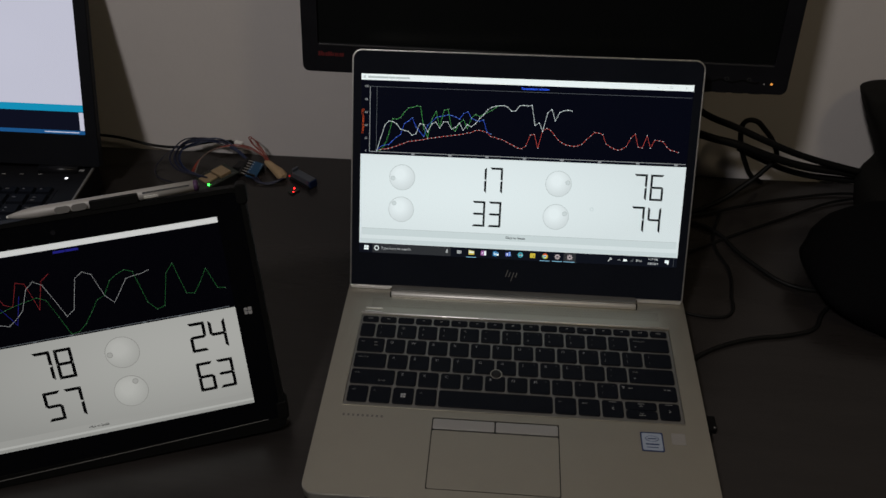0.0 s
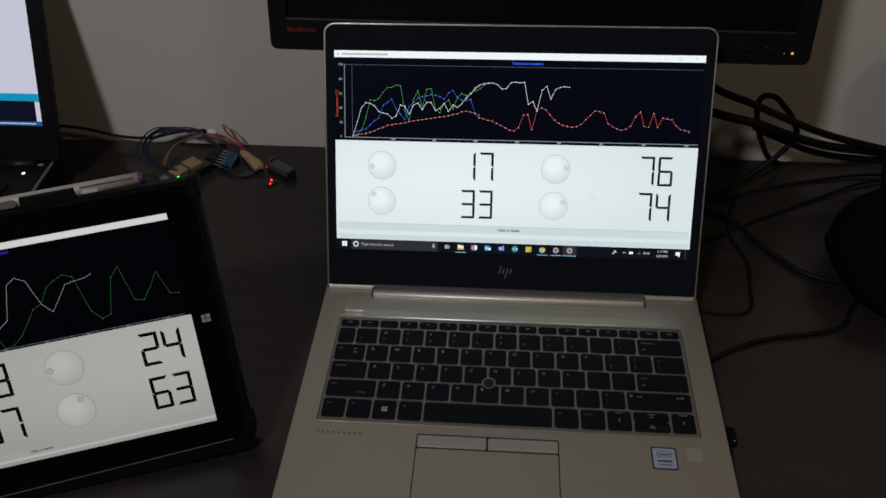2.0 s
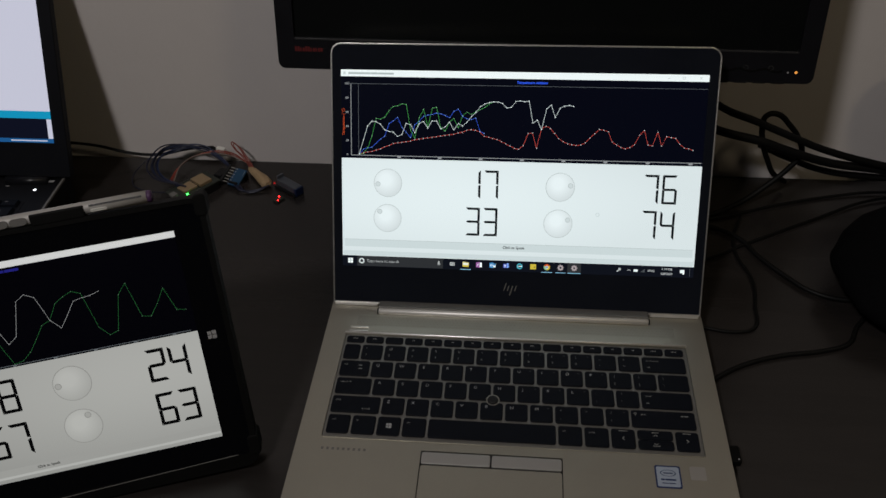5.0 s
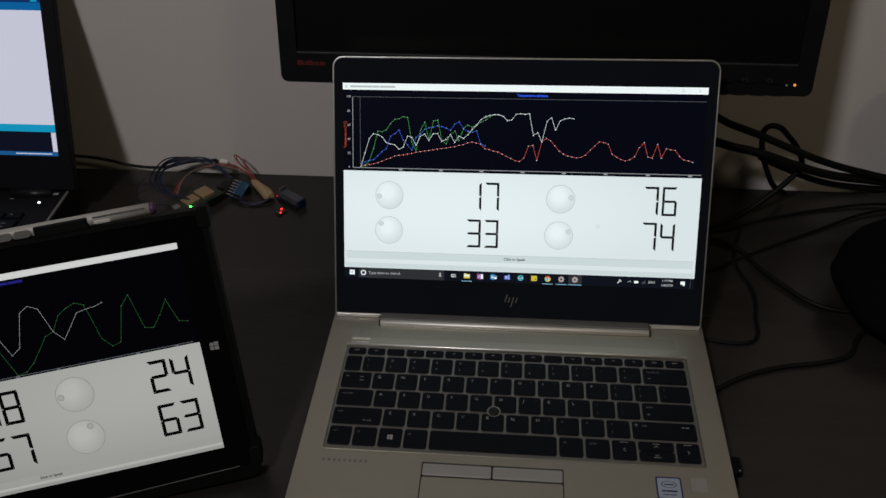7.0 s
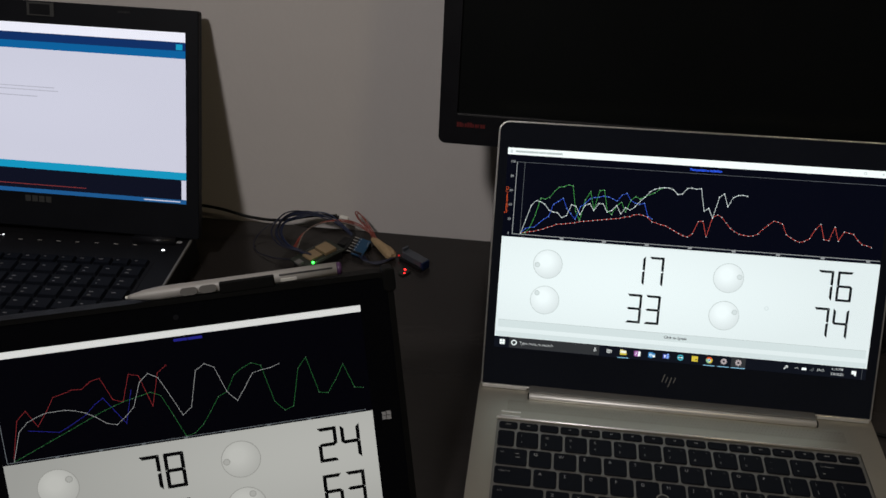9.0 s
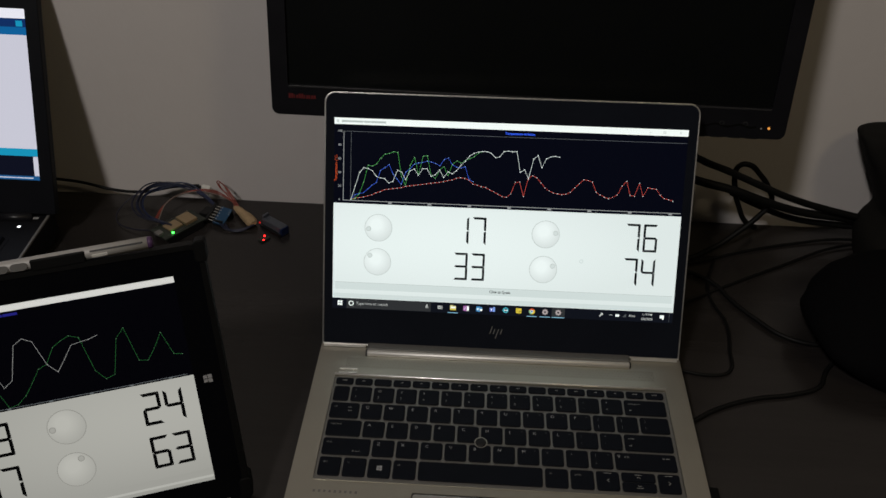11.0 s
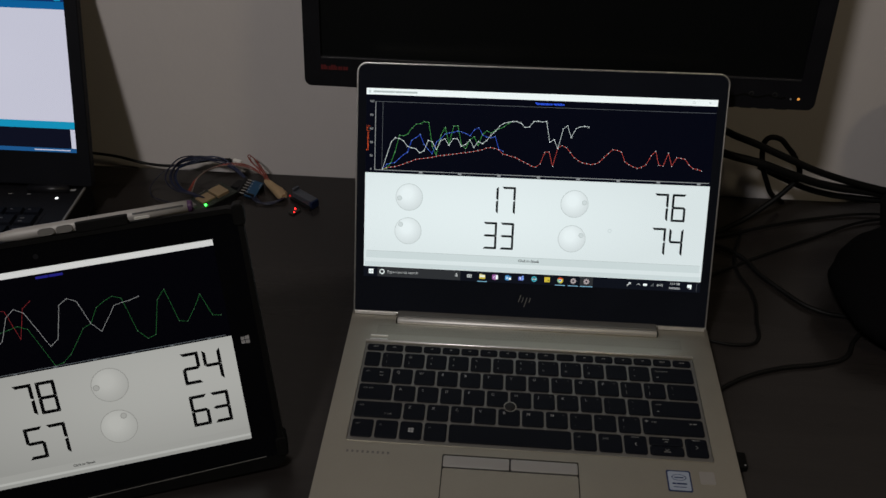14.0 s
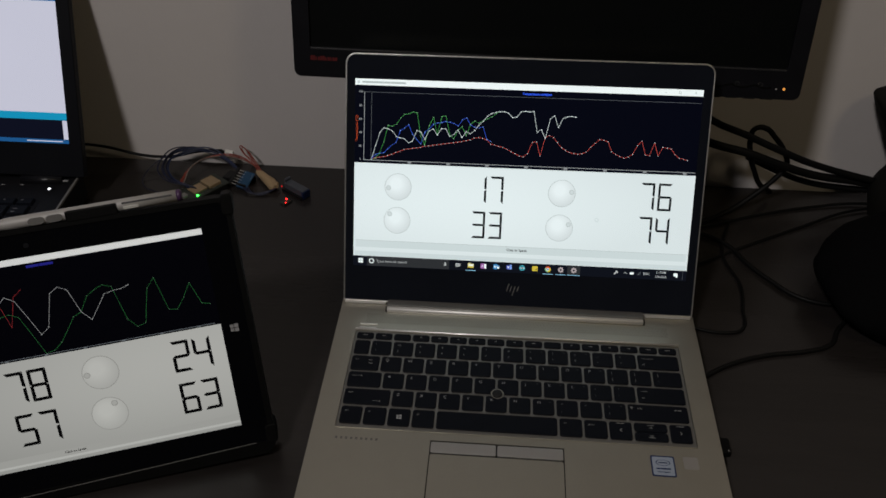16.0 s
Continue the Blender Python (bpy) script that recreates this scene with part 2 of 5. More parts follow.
def axes(origin, x, y):
    x, y = Vector(x).normalized(), Vector(y)
    z = x.cross(y).normalized()
    y = z.cross(x)
    return Matrix.Translation(origin) @ Matrix((x, y, z)).transposed().to_4x4()


def rr(x0, x1, y0, y1, r, n=5, low=None):
    """Outline of a rounded rectangle; low: the radius of its two lower corners, where it differs."""
    pts = []
    q = r if low is None else low
    for cx, cy, a, r in ((x1 - r, y1 - r, 0, r), (x0 + r, y1 - r, 90, r), (x0 + q, y0 + q, 180, q), (x1 - q, y0 + q, 270, q)):
        for k in range(n + 1):
            t = radians(a + 90 * k / n)
            pts.append((cx + r * math.cos(t), cy + r * math.sin(t)))
    return pts


def prism(pts, z0, z1, bm=None, bevel=0.0, holes=()):
    """A plate of that outline, with holes, from z0 to z1."""
    bm = bm or bmesh.new()
    if holes:
        tmp = bmesh.new()
        edges = []
        for loop in (pts, *holes):
            vs = [tmp.verts.new((x, y, z0)) for x, y in loop]
            edges += [tmp.edges.new((vs[i], vs[(i + 1) % len(vs)])) for i in range(len(vs))]
        bmesh.ops.triangle_fill(tmp, edges=edges, use_beauty=True)
        ext = bmesh.ops.extrude_face_region(tmp, geom=tmp.faces[:])
        bmesh.ops.translate(tmp, vec=(0, 0, z1 - z0), verts=[v for v in ext["geom"] if isinstance(v, bmesh.types.BMVert)])
        me = bpy.data.meshes.new("tmp")
        tmp.to_mesh(me)
        tmp.free()
        bm.from_mesh(me)
        bpy.data.meshes.remove(me)
        return bm
    lo = [bm.verts.new((x, y, z0)) for x, y in pts]
    hi = [bm.verts.new((x, y, z1)) for x, y in pts]
    n = len(pts)
    top = bm.faces.new(hi)
    bm.faces.new(lo[::-1])
    for i in range(n):
        bm.faces.new((lo[i], lo[(i + 1) % n], hi[(i + 1) % n], hi[i]))
    if bevel:
        bmesh.ops.bevel(bm, geom=list(top.edges), offset=bevel, segments=2, affect="EDGES", profile=0.5)
    return bm


def box(x0, x1, y0, y1, z0, z1, bm=None, bevel=0.0):
    bm = bm or bmesh.new()
    vs = [bm.verts.new((x, y, z)) for x in (x0, x1) for y in (y0, y1) for z in (z0, z1)]
    fs = [bm.faces.new([vs[i] for i in f]) for f in ((0, 1, 3, 2), (4, 6, 7, 5), (0, 4, 5, 1), (2, 3, 7, 6), (0, 2, 6, 4), (1, 5, 7, 3))]
    if bevel:
        bmesh.ops.bevel(bm, geom=list({e for f in fs for e in f.edges}), offset=bevel, segments=2, affect="EDGES", profile=0.5)
    return bm


def flat(x0, x1, y0, y1, z, bm=None):
    bm = bm or bmesh.new()
    bm.faces.new([bm.verts.new(p) for p in ((x0, y0, z), (x1, y0, z), (x1, y1, z), (x0, y1, z))])
    return bm


def disc(cx, cy, z, r, n=32, r0=0.0, bm=None):
    bm = bm or bmesh.new()
    ring = [(math.cos(2 * math.pi * k / n), math.sin(2 * math.pi * k / n)) for k in range(n)]
    out = [bm.verts.new((cx + r * c, cy + r * s, z)) for c, s in ring]
    if r0:
        inn = [bm.verts.new((cx + r0 * c, cy + r0 * s, z)) for c, s in ring]
        for k in range(n):
            bm.faces.new((out[k], out[(k + 1) % n], inn[(k + 1) % n], inn[k]))
    else:
        bm.faces.new(out)
    return bm


def lathe(profile, n=24, bm=None):
    """A turned body round the x axis from rows of (x, radius)."""
    bm = bm or bmesh.new()
    rings = []
    for x, r in profile:
        rings.append([bm.verts.new((x, r * math.cos(2 * math.pi * k / n), r * math.sin(2 * math.pi * k / n))) for k in range(n)])
    for a, b in zip(rings, rings[1:]):
        for k in range(n):
            bm.faces.new((a[k], a[(k + 1) % n], b[(k + 1) % n], b[k]))
    bm.faces.new(rings[0][::-1])
    bm.faces.new(rings[-1])
    for f in bm.faces:
        f.smooth = True
    return bm


def line(pts, w, z, bm=None):
    """A drawn line of that width in the plane z."""
    bm = bm or bmesh.new()
    for (ax, ay), (bx, by) in zip(pts, pts[1:]):
        dx, dy = bx - ax, by - ay
        k = w / 2 / max(1e-9, math.hypot(dx, dy))
        nx, ny = -dy * k, dx * k
        bm.faces.new([bm.verts.new(p) for p in ((ax - nx, ay - ny, z), (bx - nx, by - ny, z), (bx + nx, by + ny, z), (ax + nx, ay + ny, z))])
    return bm


def tube(name, pts, r, mat, parent=None, label="", res=5, smooth=True):
    """A cable through the points, as a mesh."""
    cu = bpy.data.curves.new(name, "CURVE")
    cu.dimensions, cu.bevel_depth, cu.bevel_resolution, cu.use_fill_caps = "3D", r, 2, True
    cu.resolution_u = res
    if smooth:
        sp = cu.splines.new("BEZIER")
        sp.bezier_points.add(len(pts) - 1)
        for bp, p in zip(sp.bezier_points, pts):
            bp.co = p
            bp.handle_left_type = bp.handle_right_type = "AUTO"
    else:
        sp = cu.splines.new("POLY")
        sp.points.add(len(pts) - 1)
        for q, p in zip(sp.points, pts):
            q.co = (*p, 1)
    tmp = bpy.data.objects.new(name, cu)
    me = bpy.data.meshes.new_from_object(tmp)
    bpy.data.objects.remove(tmp)
    bpy.data.curves.remove(cu)
    for p in me.polygons:
        p.use_smooth = True
    me.materials.clear()
    me.materials.append(mat)
    me.name = name
    return part(name, me, mat, parent, label)


def text_mesh(s, size, align="CENTER", bold=0.0):
    cu = bpy.data.curves.new("text", "FONT")
    cu.body, cu.size, cu.align_x, cu.align_y, cu.resolution_u = s, size, align, "CENTER", 2
    cu.offset = bold
    tmp = bpy.data.objects.new("text", cu)
    me = bpy.data.meshes.new_from_object(tmp)
    bpy.data.objects.remove(tmp)
    bpy.data.curves.remove(cu)
    me.materials.clear()
    return me


SEGMENTS = {"1": "bc", "2": "abged", "3": "abgcd", "4": "fgbc", "5": "afgcd", "6": "afgedc", "7": "abc", "8": "abcdefg"}


def digit(ch, x, y, w, h, z, mat, parent, weight=0.088):
    """A seven-segment digit whose lower left corner is at x, y: one part a segment, with mitred ends."""
    t, g, m = h * weight, h * 0.005, h / 2
    k = t * 0.85
    shapes = {
        "a": ((g, h), (w - g, h), (w - g - k, h - t), (g + k, h - t)),
        "d": ((g, 0), (g + k, t), (w - g - k, t), (w - g, 0)),
        "g": ((g + k * 0.2, m), (g + k, m + t / 2), (w - g - k, m + t / 2), (w - g - k * 0.2, m), (w - g - k, m - t / 2), (g + k, m - t / 2)),
        "b": ((w, h - g), (w - t, h - g - t), (w - t, m + g + k / 2), (w, m + g)),
        "c": ((w, g), (w, m - g), (w - t, m - g - k / 2), (w - t, g + t)),
        "f": ((0, h - g), (0, m + g), (t, m + g + k / 2), (t, h - g - t)),
        "e": ((0, g), (t, g + t), (t, m - g - k / 2), (0, m - g)),
    }
    for s in SEGMENTS[ch]:
        bm = bmesh.new()
        f = bm.faces.new([bm.verts.new((x + p, y + q, z)) for p, q in shapes[s]])
        f.normal_update()
        if f.normal.z < 0:
            f.normal_flip()
        part("digit_segment", bm, mat, parent)


def dial(parent, cx, cy, r, dx, dy, z, mats):
    rim = part("dial_rim", disc(cx, cy, z, r, 40, r * 0.955), mats[1], parent)
    part("dial", disc(cx, cy, z + 0.0001, r * 0.96, 40), mats[0], parent)
    part("dial_mark", disc(cx + dx, cy + dy, z + 0.0002, r * 0.17, 16), mats[2], parent)
    part("dial_mark_edge", disc(cx + dx, cy + dy, z + 0.0003, r * 0.18, 20, r * 0.135), mats[1], parent)
    return rim


def series(parent, name, values, u0, step, v0, vscale, w, z, mat, dots=None):
    pts = [(u0 + k * step, v0 + y * vscale) for k, y in enumerate(values)]
    part(name, line(pts, w, z), mat, parent)
    if dots:
        bm = bmesh.new()
        for x, y in pts:
            flat(x - w * 0.85, x + w * 0.85, y - w * 0.85, y + w * 0.85, z + 0.00005, bm)
        tagged(part(name + "_points", bm, dots, parent), kind="stuff")


def bars(parent, name, x0, x1, y, h, z, mat, n, seed):
    """Writing too small to read, as a row of plain bars."""
    rnd = random.Random(seed)
    bm = bmesh.new()
    cuts = sorted(rnd.uniform(0.08, 0.95) for _ in range(n - 1)) if n > 1 else []
    ends = [0, *cuts, 1]
    for a, b in zip(ends, ends[1:]):
        if (b - a) * (x1 - x0) > h * 0.3:
            flat(x0 + a * (x1 - x0), x0 + b * (x1 - x0) - h * 0.25, y - h / 2, y + h / 2, z, bm)
    return part(name, bm, mat, parent)

# ---- the room ----
DZ = 0.75
WALL_TURN = -0.66


def slab(name, m, x0, x1, y0, y1, z0, z1, mat, label, category):
    ob = part(name, box(x0, x1, y0, y1, z0, z1), mat)
    ob.matrix_world = m
    return tagged(ob, label, category, kind="structure")


ROOM = pose(0, 0.2472, 0, 0, 0, WALL_TURN)
slab("wall_north", ROOM, -2.2, 1.9, 0, 0.12, 0, 2.6, WALL, "off-white painted wall behind the desk", "wall")
# added unseen sides that close the room and keep it dim
slab("wall_south", ROOM, -2.2, 1.9, -3.42, -3.3, 0, 2.6, WALL2, "unseen dark wall behind the camera, closing the room", "wall")
slab("wall_west", ROOM, -2.32, -2.2, -3.42, 0.12, 0, 2.6, WALL2, "unseen dark side wall, closing the room", "wall")
slab("wall_east", ROOM, 1.9, 2.02, -3.42, 0.12, 0, 2.6, WALL2, "unseen dark side wall, closing the room", "wall")
slab("floor", ROOM, -2.32, 2.02, -3.42, 0.12, -0.1, 0, FLOOR, "unseen dark grey-brown floor, closing the room", "floor")
slab("ceiling", ROOM, -2.32, 2.02, -3.42, 0.12, 2.6, 2.7, CEIL, "unseen dark ceiling, closing the room", "ceiling")

desk = thing("desk", ROOM, "very dark brown glossy laminate desk against the wall", "desk")
part("desktop", box(-1.15, 0.95, -0.80, -0.003, DZ - 0.03, DZ, bevel=0.0015), DESK, desk)
for sx in (-1.10, 0.87):
    part("side_panel", box(sx, sx + 0.03, -0.74, -0.03, 0, DZ - 0.03), DESK, desk)
part("back_panel", box(-1.07, 0.87, -0.06, -0.045, 0.25, DZ - 0.03), DESK, desk)

# ---- silver laptop ----
SLOPE = math.degrees(math.atan(0.035))
laptop = thing("laptop", pose(0, 0, 0.76965, SLOPE), "open silver aluminium laptop showing a lit graph and number window", "laptop")
KX = 0.1392
KY0, KY1 = -0.1440, -0.0400
BX, BY0, BY1 = 0.1570, -0.2270, 0.0055
# base sides take the darker copy, shaded by colour
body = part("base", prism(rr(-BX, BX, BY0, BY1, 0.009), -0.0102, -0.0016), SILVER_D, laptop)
deck = part("deck", prism(rr(-BX, BX, BY0, BY1, 0.009), -0.0016, 0.0, holes=[rr(-KX, KX, KY0, KY1, 0.0015, 2), rr(-0.0639, 0.0381, -0.2176, -0.1516, 0.001, 2)]), SILVER, laptop, "satin silver aluminium deck")
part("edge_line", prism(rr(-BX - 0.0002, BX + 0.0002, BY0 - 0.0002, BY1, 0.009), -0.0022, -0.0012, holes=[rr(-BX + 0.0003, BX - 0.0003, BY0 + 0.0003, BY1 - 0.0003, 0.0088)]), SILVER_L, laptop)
# rim round the keyboard well; its top bead is pale metal for the highlight
part("keyboard_rim", prism(rr(-KX - 0.0007, KX + 0.0007, KY0 - 0.0004, KY1 + 0.0013, 0.002, 2), -0.0012, 0.0005, holes=[rr(-KX, KX, KY0, KY1, 0.0015, 2)]), SILVER, laptop)
part("keyboard_edge", lathe([(-KX - 0.0006, 0.0006), (-KX, 0.0010), (KX, 0.0010), (KX + 0.0006, 0.0006)], 16), EDGE, laptop, "edge above the keyboard, paler metal for its highlight", pose(0, KY1 + 0.0012, 0.0004))
# same silver as the deck, coloured darker for the shade under the keys
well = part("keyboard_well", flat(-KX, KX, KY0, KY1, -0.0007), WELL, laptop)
for fx in (-0.12, 0.12):
    part("rubber_foot", prism(rr(fx - 0.02, fx + 0.02, -0.018, -0.008, 0.004), -0.0186, -0.0102), RUBBER, laptop)
    part("rubber_foot", prism(rr(fx - 0.02, fx + 0.02, -0.212, -0.204, 0.003), -0.0121, -0.0102), RUBBER, laptop)

KEYCAPS = {}


def key_mesh(w, h):
    """A low keycap with rounded corners and a softened top edge."""
    k = (round(w, 4), round(h, 4))
    if k not in KEYCAPS:
        bm = bmesh.new()
        rings = []
        for inset, z in ((0.0, -0.0012), (0.0, 0.0001), (0.0005, 0.0006)):
            c = 0.0017
            a, b = w / 2 - inset, h / 2 - inset
            rings.append([bm.verts.new((x, y, z)) for x, y in ((a, b - c), (a - c * 0.3, b - c * 0.3), (a - c, b), (-a + c, b), (-a + c * 0.3, b - c * 0.3), (-a, b - c), (-a, -b + c), (-a + c * 0.3, -b + c * 0.3), (-a + c, -b), (a - c, -b), (a - c * 0.3, -b + c * 0.3), (a, -b + c))])
        for p, q in zip(rings, rings[1:]):
            for i in range(12):
                bm.faces.new((p[i], p[(i + 1) % 12], q[(i + 1) % 12], q[i]))
        bm.faces.new(rings[-1])
        me = bpy.data.meshes.new("key")
        bmesh.ops.recalc_face_normals(bm, faces=bm.faces)
        bm.to_mesh(me)
        bm.free()
        me.materials.append(KEY)
        KEYCAPS[k] = me
    return KEYCAPS[k]


LETTERS = {}


def legend(k, s, x, y, size, mat):
    """A printed letter or word on a keycap."""
    if (s, size, mat.name) not in LETTERS:
        me = text_mesh(s, size, "LEFT")
        me.materials.append(mat)
        LETTERS[s, size, mat.name] = me
    part("legend", LETTERS[s, size, mat.name], mat, k).location = (x, y, 0.0007)


def add_key(x0, x1, y0, y1, upper="", lower="", corner=False):
    """A key with its legends: letters or words as such, "_n" for a mark n units long that is too small to read."""
    k = part("key", key_mesh(x1 - x0, y1 - y0), KEY, laptop)
    k.location = ((x0 + x1) / 2, (y0 + y1) / 2, 0)
    w, h = x1 - x0, y1 - y0
    for s, dy in ((upper, 0.22), (lower, -0.22)):
        if not s:
            continue
        if s[0] == "_" and len(s) > 1:
            n, cx = int(s[1:]), (0 if h < 0.009 else -w / 2 + 0.0034 + 0.0005 * int(s[1:]))
            bm = bmesh.new()
            for i in range(n):
                flat(cx + (i - n / 2) * 0.0011, cx + (i - n / 2) * 0.0011 + 0.0008, dy * h * (0.2 if h < 0.009 else 1) - 0.0005, dy * h * (0.2 if h < 0.009 else 1) + 0.0004 + 0.0003 * (i % 2), 0.0007, bm)
            part("legend", bm, LEGEND_D, k)
        elif len(s) > 1:
            legend(k, s, -w / 2 + 0.0030, dy * h, 0.0024, LEGEND_D)
        else:
            single = s.isalpha() and not lower
            legend(k, s, -w / 2 + 0.0034, dy * h, 0.0038 if single else 0.0031, LEGEND if single else LEGEND_D)
    if corner:
        part("legend", flat(w / 2 - 0.0042, w / 2 - 0.0028, h * 0.27, h * 0.27 + 0.0008, 0.0007), FAINT, k)
    return k


G = 0.0018
KL, KR = -0.1372, 0.1366
rows_y = [(-0.0494, -0.0424), (-0.0672, -0.0518), (-0.0851, -0.0695), (-0.1030, -0.0873), (-0.1210, -0.1053), (-0.1402, -0.1234)]
P = 0.0188
y0, y1 = rows_y[0]
fw = (KR - KL + G * 0.8) / 17
fx = KL - G * 0.4
for i in range(17):
    add_key(fx + G * 0.4, fx + fw - G * 0.4, y0, y1, "" if i in (2, 10) else "_4" if i in (0, 15, 16) else "_3" if i in (1, 9, 12) else "_2")
    fx += fw
y0, y1 = rows_y[1]
add_key(KL, -0.1243, y0, y1)
for i, (a, b) in enumerate(zip("1234567890-=", "!@#$%^&*()_+")):
    add_key(-0.1226 + i * P, -0.1226 + (i + 1) * P - G, y0, y1, b, a, 6 <= i <= 9)
add_key(-0.1226 + 12 * P, KR, y0, y1, "backspace", "_2")
y0, y1 = rows_y[2]
tab = add_key(KL, -0.1136, y0, y1, "tab")
part("legend", flat(0.0028, 0.0058, 0.0024, 0.0032, 0.0007, flat(0.0032, 0.0062, -0.0010, -0.0002, 0.0007)), LEGEND_D, tab)
for i, a in enumerate("QWERTYUIOP[]"):
    add_key(-0.1119 + i * P, -0.1119 + (i + 1) * P - G, y0, y1, {"[": "{", "]": "}"}.get(a, a), a if a in "[]" else "", 6 <= i <= 9)
add_key(-0.1119 + 12 * P, KR, y0, y1, "|", "\\")
y0, y1 = rows_y[3]
add_key(KL, -0.1096, y0, y1, "caps lock")
for i, a in enumerate("ASDFGHJKL;'"):
    add_key(-0.1078 + i * P, -0.1078 + (i + 1) * P - G, y0, y1, {";": ":", "'": '"'}.get(a, a), a if a in ";'" else "", 6 <= i <= 8)
add_key(-0.1078 + 11 * P, KR, y0, y1, "enter", "_2")
y0, y1 = rows_y[4]
shift = add_key(KL, -0.0999, y0, y1, "shift")
legend(shift, "fn lock", 0.0052, -0.0042, 0.0024, LEGEND_D)
for i, a in enumerate("ZXCVBNM,./"):
    add_key(-0.0981 + i * P, -0.0981 + (i + 1) * P - G, y0, y1, {",": "<", ".": ">", "/": "?"}.get(a, a), a if a in ",./" else "", i in (6, 9))
shift = add_key(-0.0981 + 10 * P, KR, y0, y1, "", "")
legend(shift, "shift", -0.0165, 0.0036, 0.0024, LEGEND_D)
part("legend", flat(-0.0208, -0.0200, 0.0026, 0.0042, 0.0007, line([(-0.0216, 0.0040), (-0.0204, 0.0052), (-0.0192, 0.0040)], 0.0006, 0.0007)), LEGEND_D, shift)
part("legend", flat(0.0130, 0.0148, 0.0030, 0.0040, 0.0007, flat(0.0156, 0.0184, 0.0030, 0.0040, 0.0007)), LEGEND_D, shift)
y0, y1 = rows_y[5]
xs = [KL + 0.0002, -0.1183, -0.0990, -0.0799, -0.0607, 0.0354, 0.0546, 0.0739, 0.0929, 0.1202, KR + G]
for i, (a, b) in enumerate(zip(xs, xs[1:])):
    if i == 8:
        ym = (y0 + y1) / 2
        for lo, hi, tip in ((ym + 0.0003, y1, 0.0012), (y0, ym - 0.0003, -0.0012)):
            k = add_key(a, b - G, lo, hi)
            part("legend", line([(-0.0014, -tip), (0, 0), (0.0014, -tip)], 0.0005, 0.0007, flat(-0.0026, 0.0026, tip * 1.2, tip * 1.2 + 0.0006, 0.0007)), LEGEND_D, k)
    elif i in (7, 9):
        k = add_key(a, b - G, y0, y1)
        d = 0.0008 if i == 7 else -0.0008
        part("legend", line([(d, 0.0014), (-d, 0), (d, -0.0014)], 0.0006, 0.0007, flat(-0.0030, 0.0030, 0.0062, 0.0068, 0.0007)), LEGEND_D, k)
    elif i == 2:
        k = add_key(a, b - G, y0, y1)
        part("legend", flat(-0.0020, -0.0002, -0.0020, -0.0002, 0.0007, flat(0.0001, 0.0021, -0.0022, -0.0002, 0.0007, flat(-0.0020, -0.0002, 0.0001, 0.0019, 0.0007, flat(0.0001, 0.0021, 0.0001, 0.0021, 0.0007)))), LEGEND, k, "pale four-pane mark")
    else:
        add_key(a, b - G, y0, y1, {0: "ctrl", 1: "fn", 3: "alt", 5: "alt", 6: "prtsc"}.get(i, ""))
nub = part("pointing_stick", lathe([(-0.0012, 0.0040), (0.0010, 0.0041), (0.0016, 0.0037), (0.0018, 0.0026)], 20), BLACK, laptop, "black pointing stick", pose(-0.0138, -0.1030, 0, 0, -90, 0))
part("stick_ring", disc(-0.0138, -0.1030, 0.00066, 0.0052, 28, 0.0043), SILVER_D, laptop)

# touchpad, buttons, marks
part("touchpad", prism(rr(-0.0631, 0.0373, -0.2168, -0.1638, 0.0015, 2), -0.0012, -0.0002), SILVER, laptop, "smooth silver touchpad")
for a, b in ((-0.0631, -0.0135), (-0.0124, 0.0373)):
    part("touchpad_button", prism(rr(a, b, -0.1625, -0.1527, 0.0012, 2), -0.0012, 0.0001, bevel=0.0004), SILVER_L, laptop, "silver click button")
# black floor paints the shadow lines round touchpad and buttons
part("touchpad_well", flat(-0.0639, 0.0381, -0.2176, -0.1516, -0.0011), GAP, laptop)
badge = part("badge", prism(rr(0.1020, 0.1198, -0.1712, -0.1530, 0.0014, 3), 0.0, 0.0002), BADGE_BLUE, laptop, "square blue and white sticker")
part("badge_field", prism(rr(0.1031, 0.1187, -0.1701, -0.1541, 0.001, 2), 0.0002, 0.0003), BADGE_WHITE, badge)
bm = bmesh.new()
for k in range(24):
    t0, t1 = 2 * math.pi * k / 24, 2 * math.pi * (k + 1) / 24
    bm.faces.new([bm.verts.new((0.1109 + f * 0.0054 * math.cos(t), -0.1592 + f * 0.0027 * math.sin(t), 0.00036)) for t, f in ((t0, 0.88), (t0, 1), (t1, 1), (t1, 0.88))])
part("badge_ring", bm, BADGE_BLUE, badge)
part("badge_bar", flat(0.1076, 0.1142, -0.1597, -0.1588, 0.0004), BADGE_BLUE, badge)
bars(badge, "badge_bar", 0.1056, 0.1164, -0.1645, 0.0013, 0.0004, BADGE_BLUE, 2, 8)
bars(badge, "badge_bar", 0.1062, 0.1156, -0.1674, 0.0007, 0.0004, BADGE_BLUE, 3, 9)
part("fingerprint_reader", prism(rr(0.1266, 0.1370, -0.1634, -0.1530, 0.0012, 3), 0.0, 0.0002), SILVER_L, laptop, "square satin fingerprint reader")
part("fingerprint_edge", prism(rr(0.1263, 0.1373, -0.1637, -0.1527, 0.0013, 3), 0.0, 0.0003, holes=[rr(0.1267, 0.1369, -0.1633, -0.1531, 0.0011, 3)]), SILVER_L, laptop)
bm = bmesh.new()
for i in range(9):
    x = -0.1372 + i * 0.0039
    flat(x, x + 0.0018, -0.1552, -0.1530, 0.00015, bm)
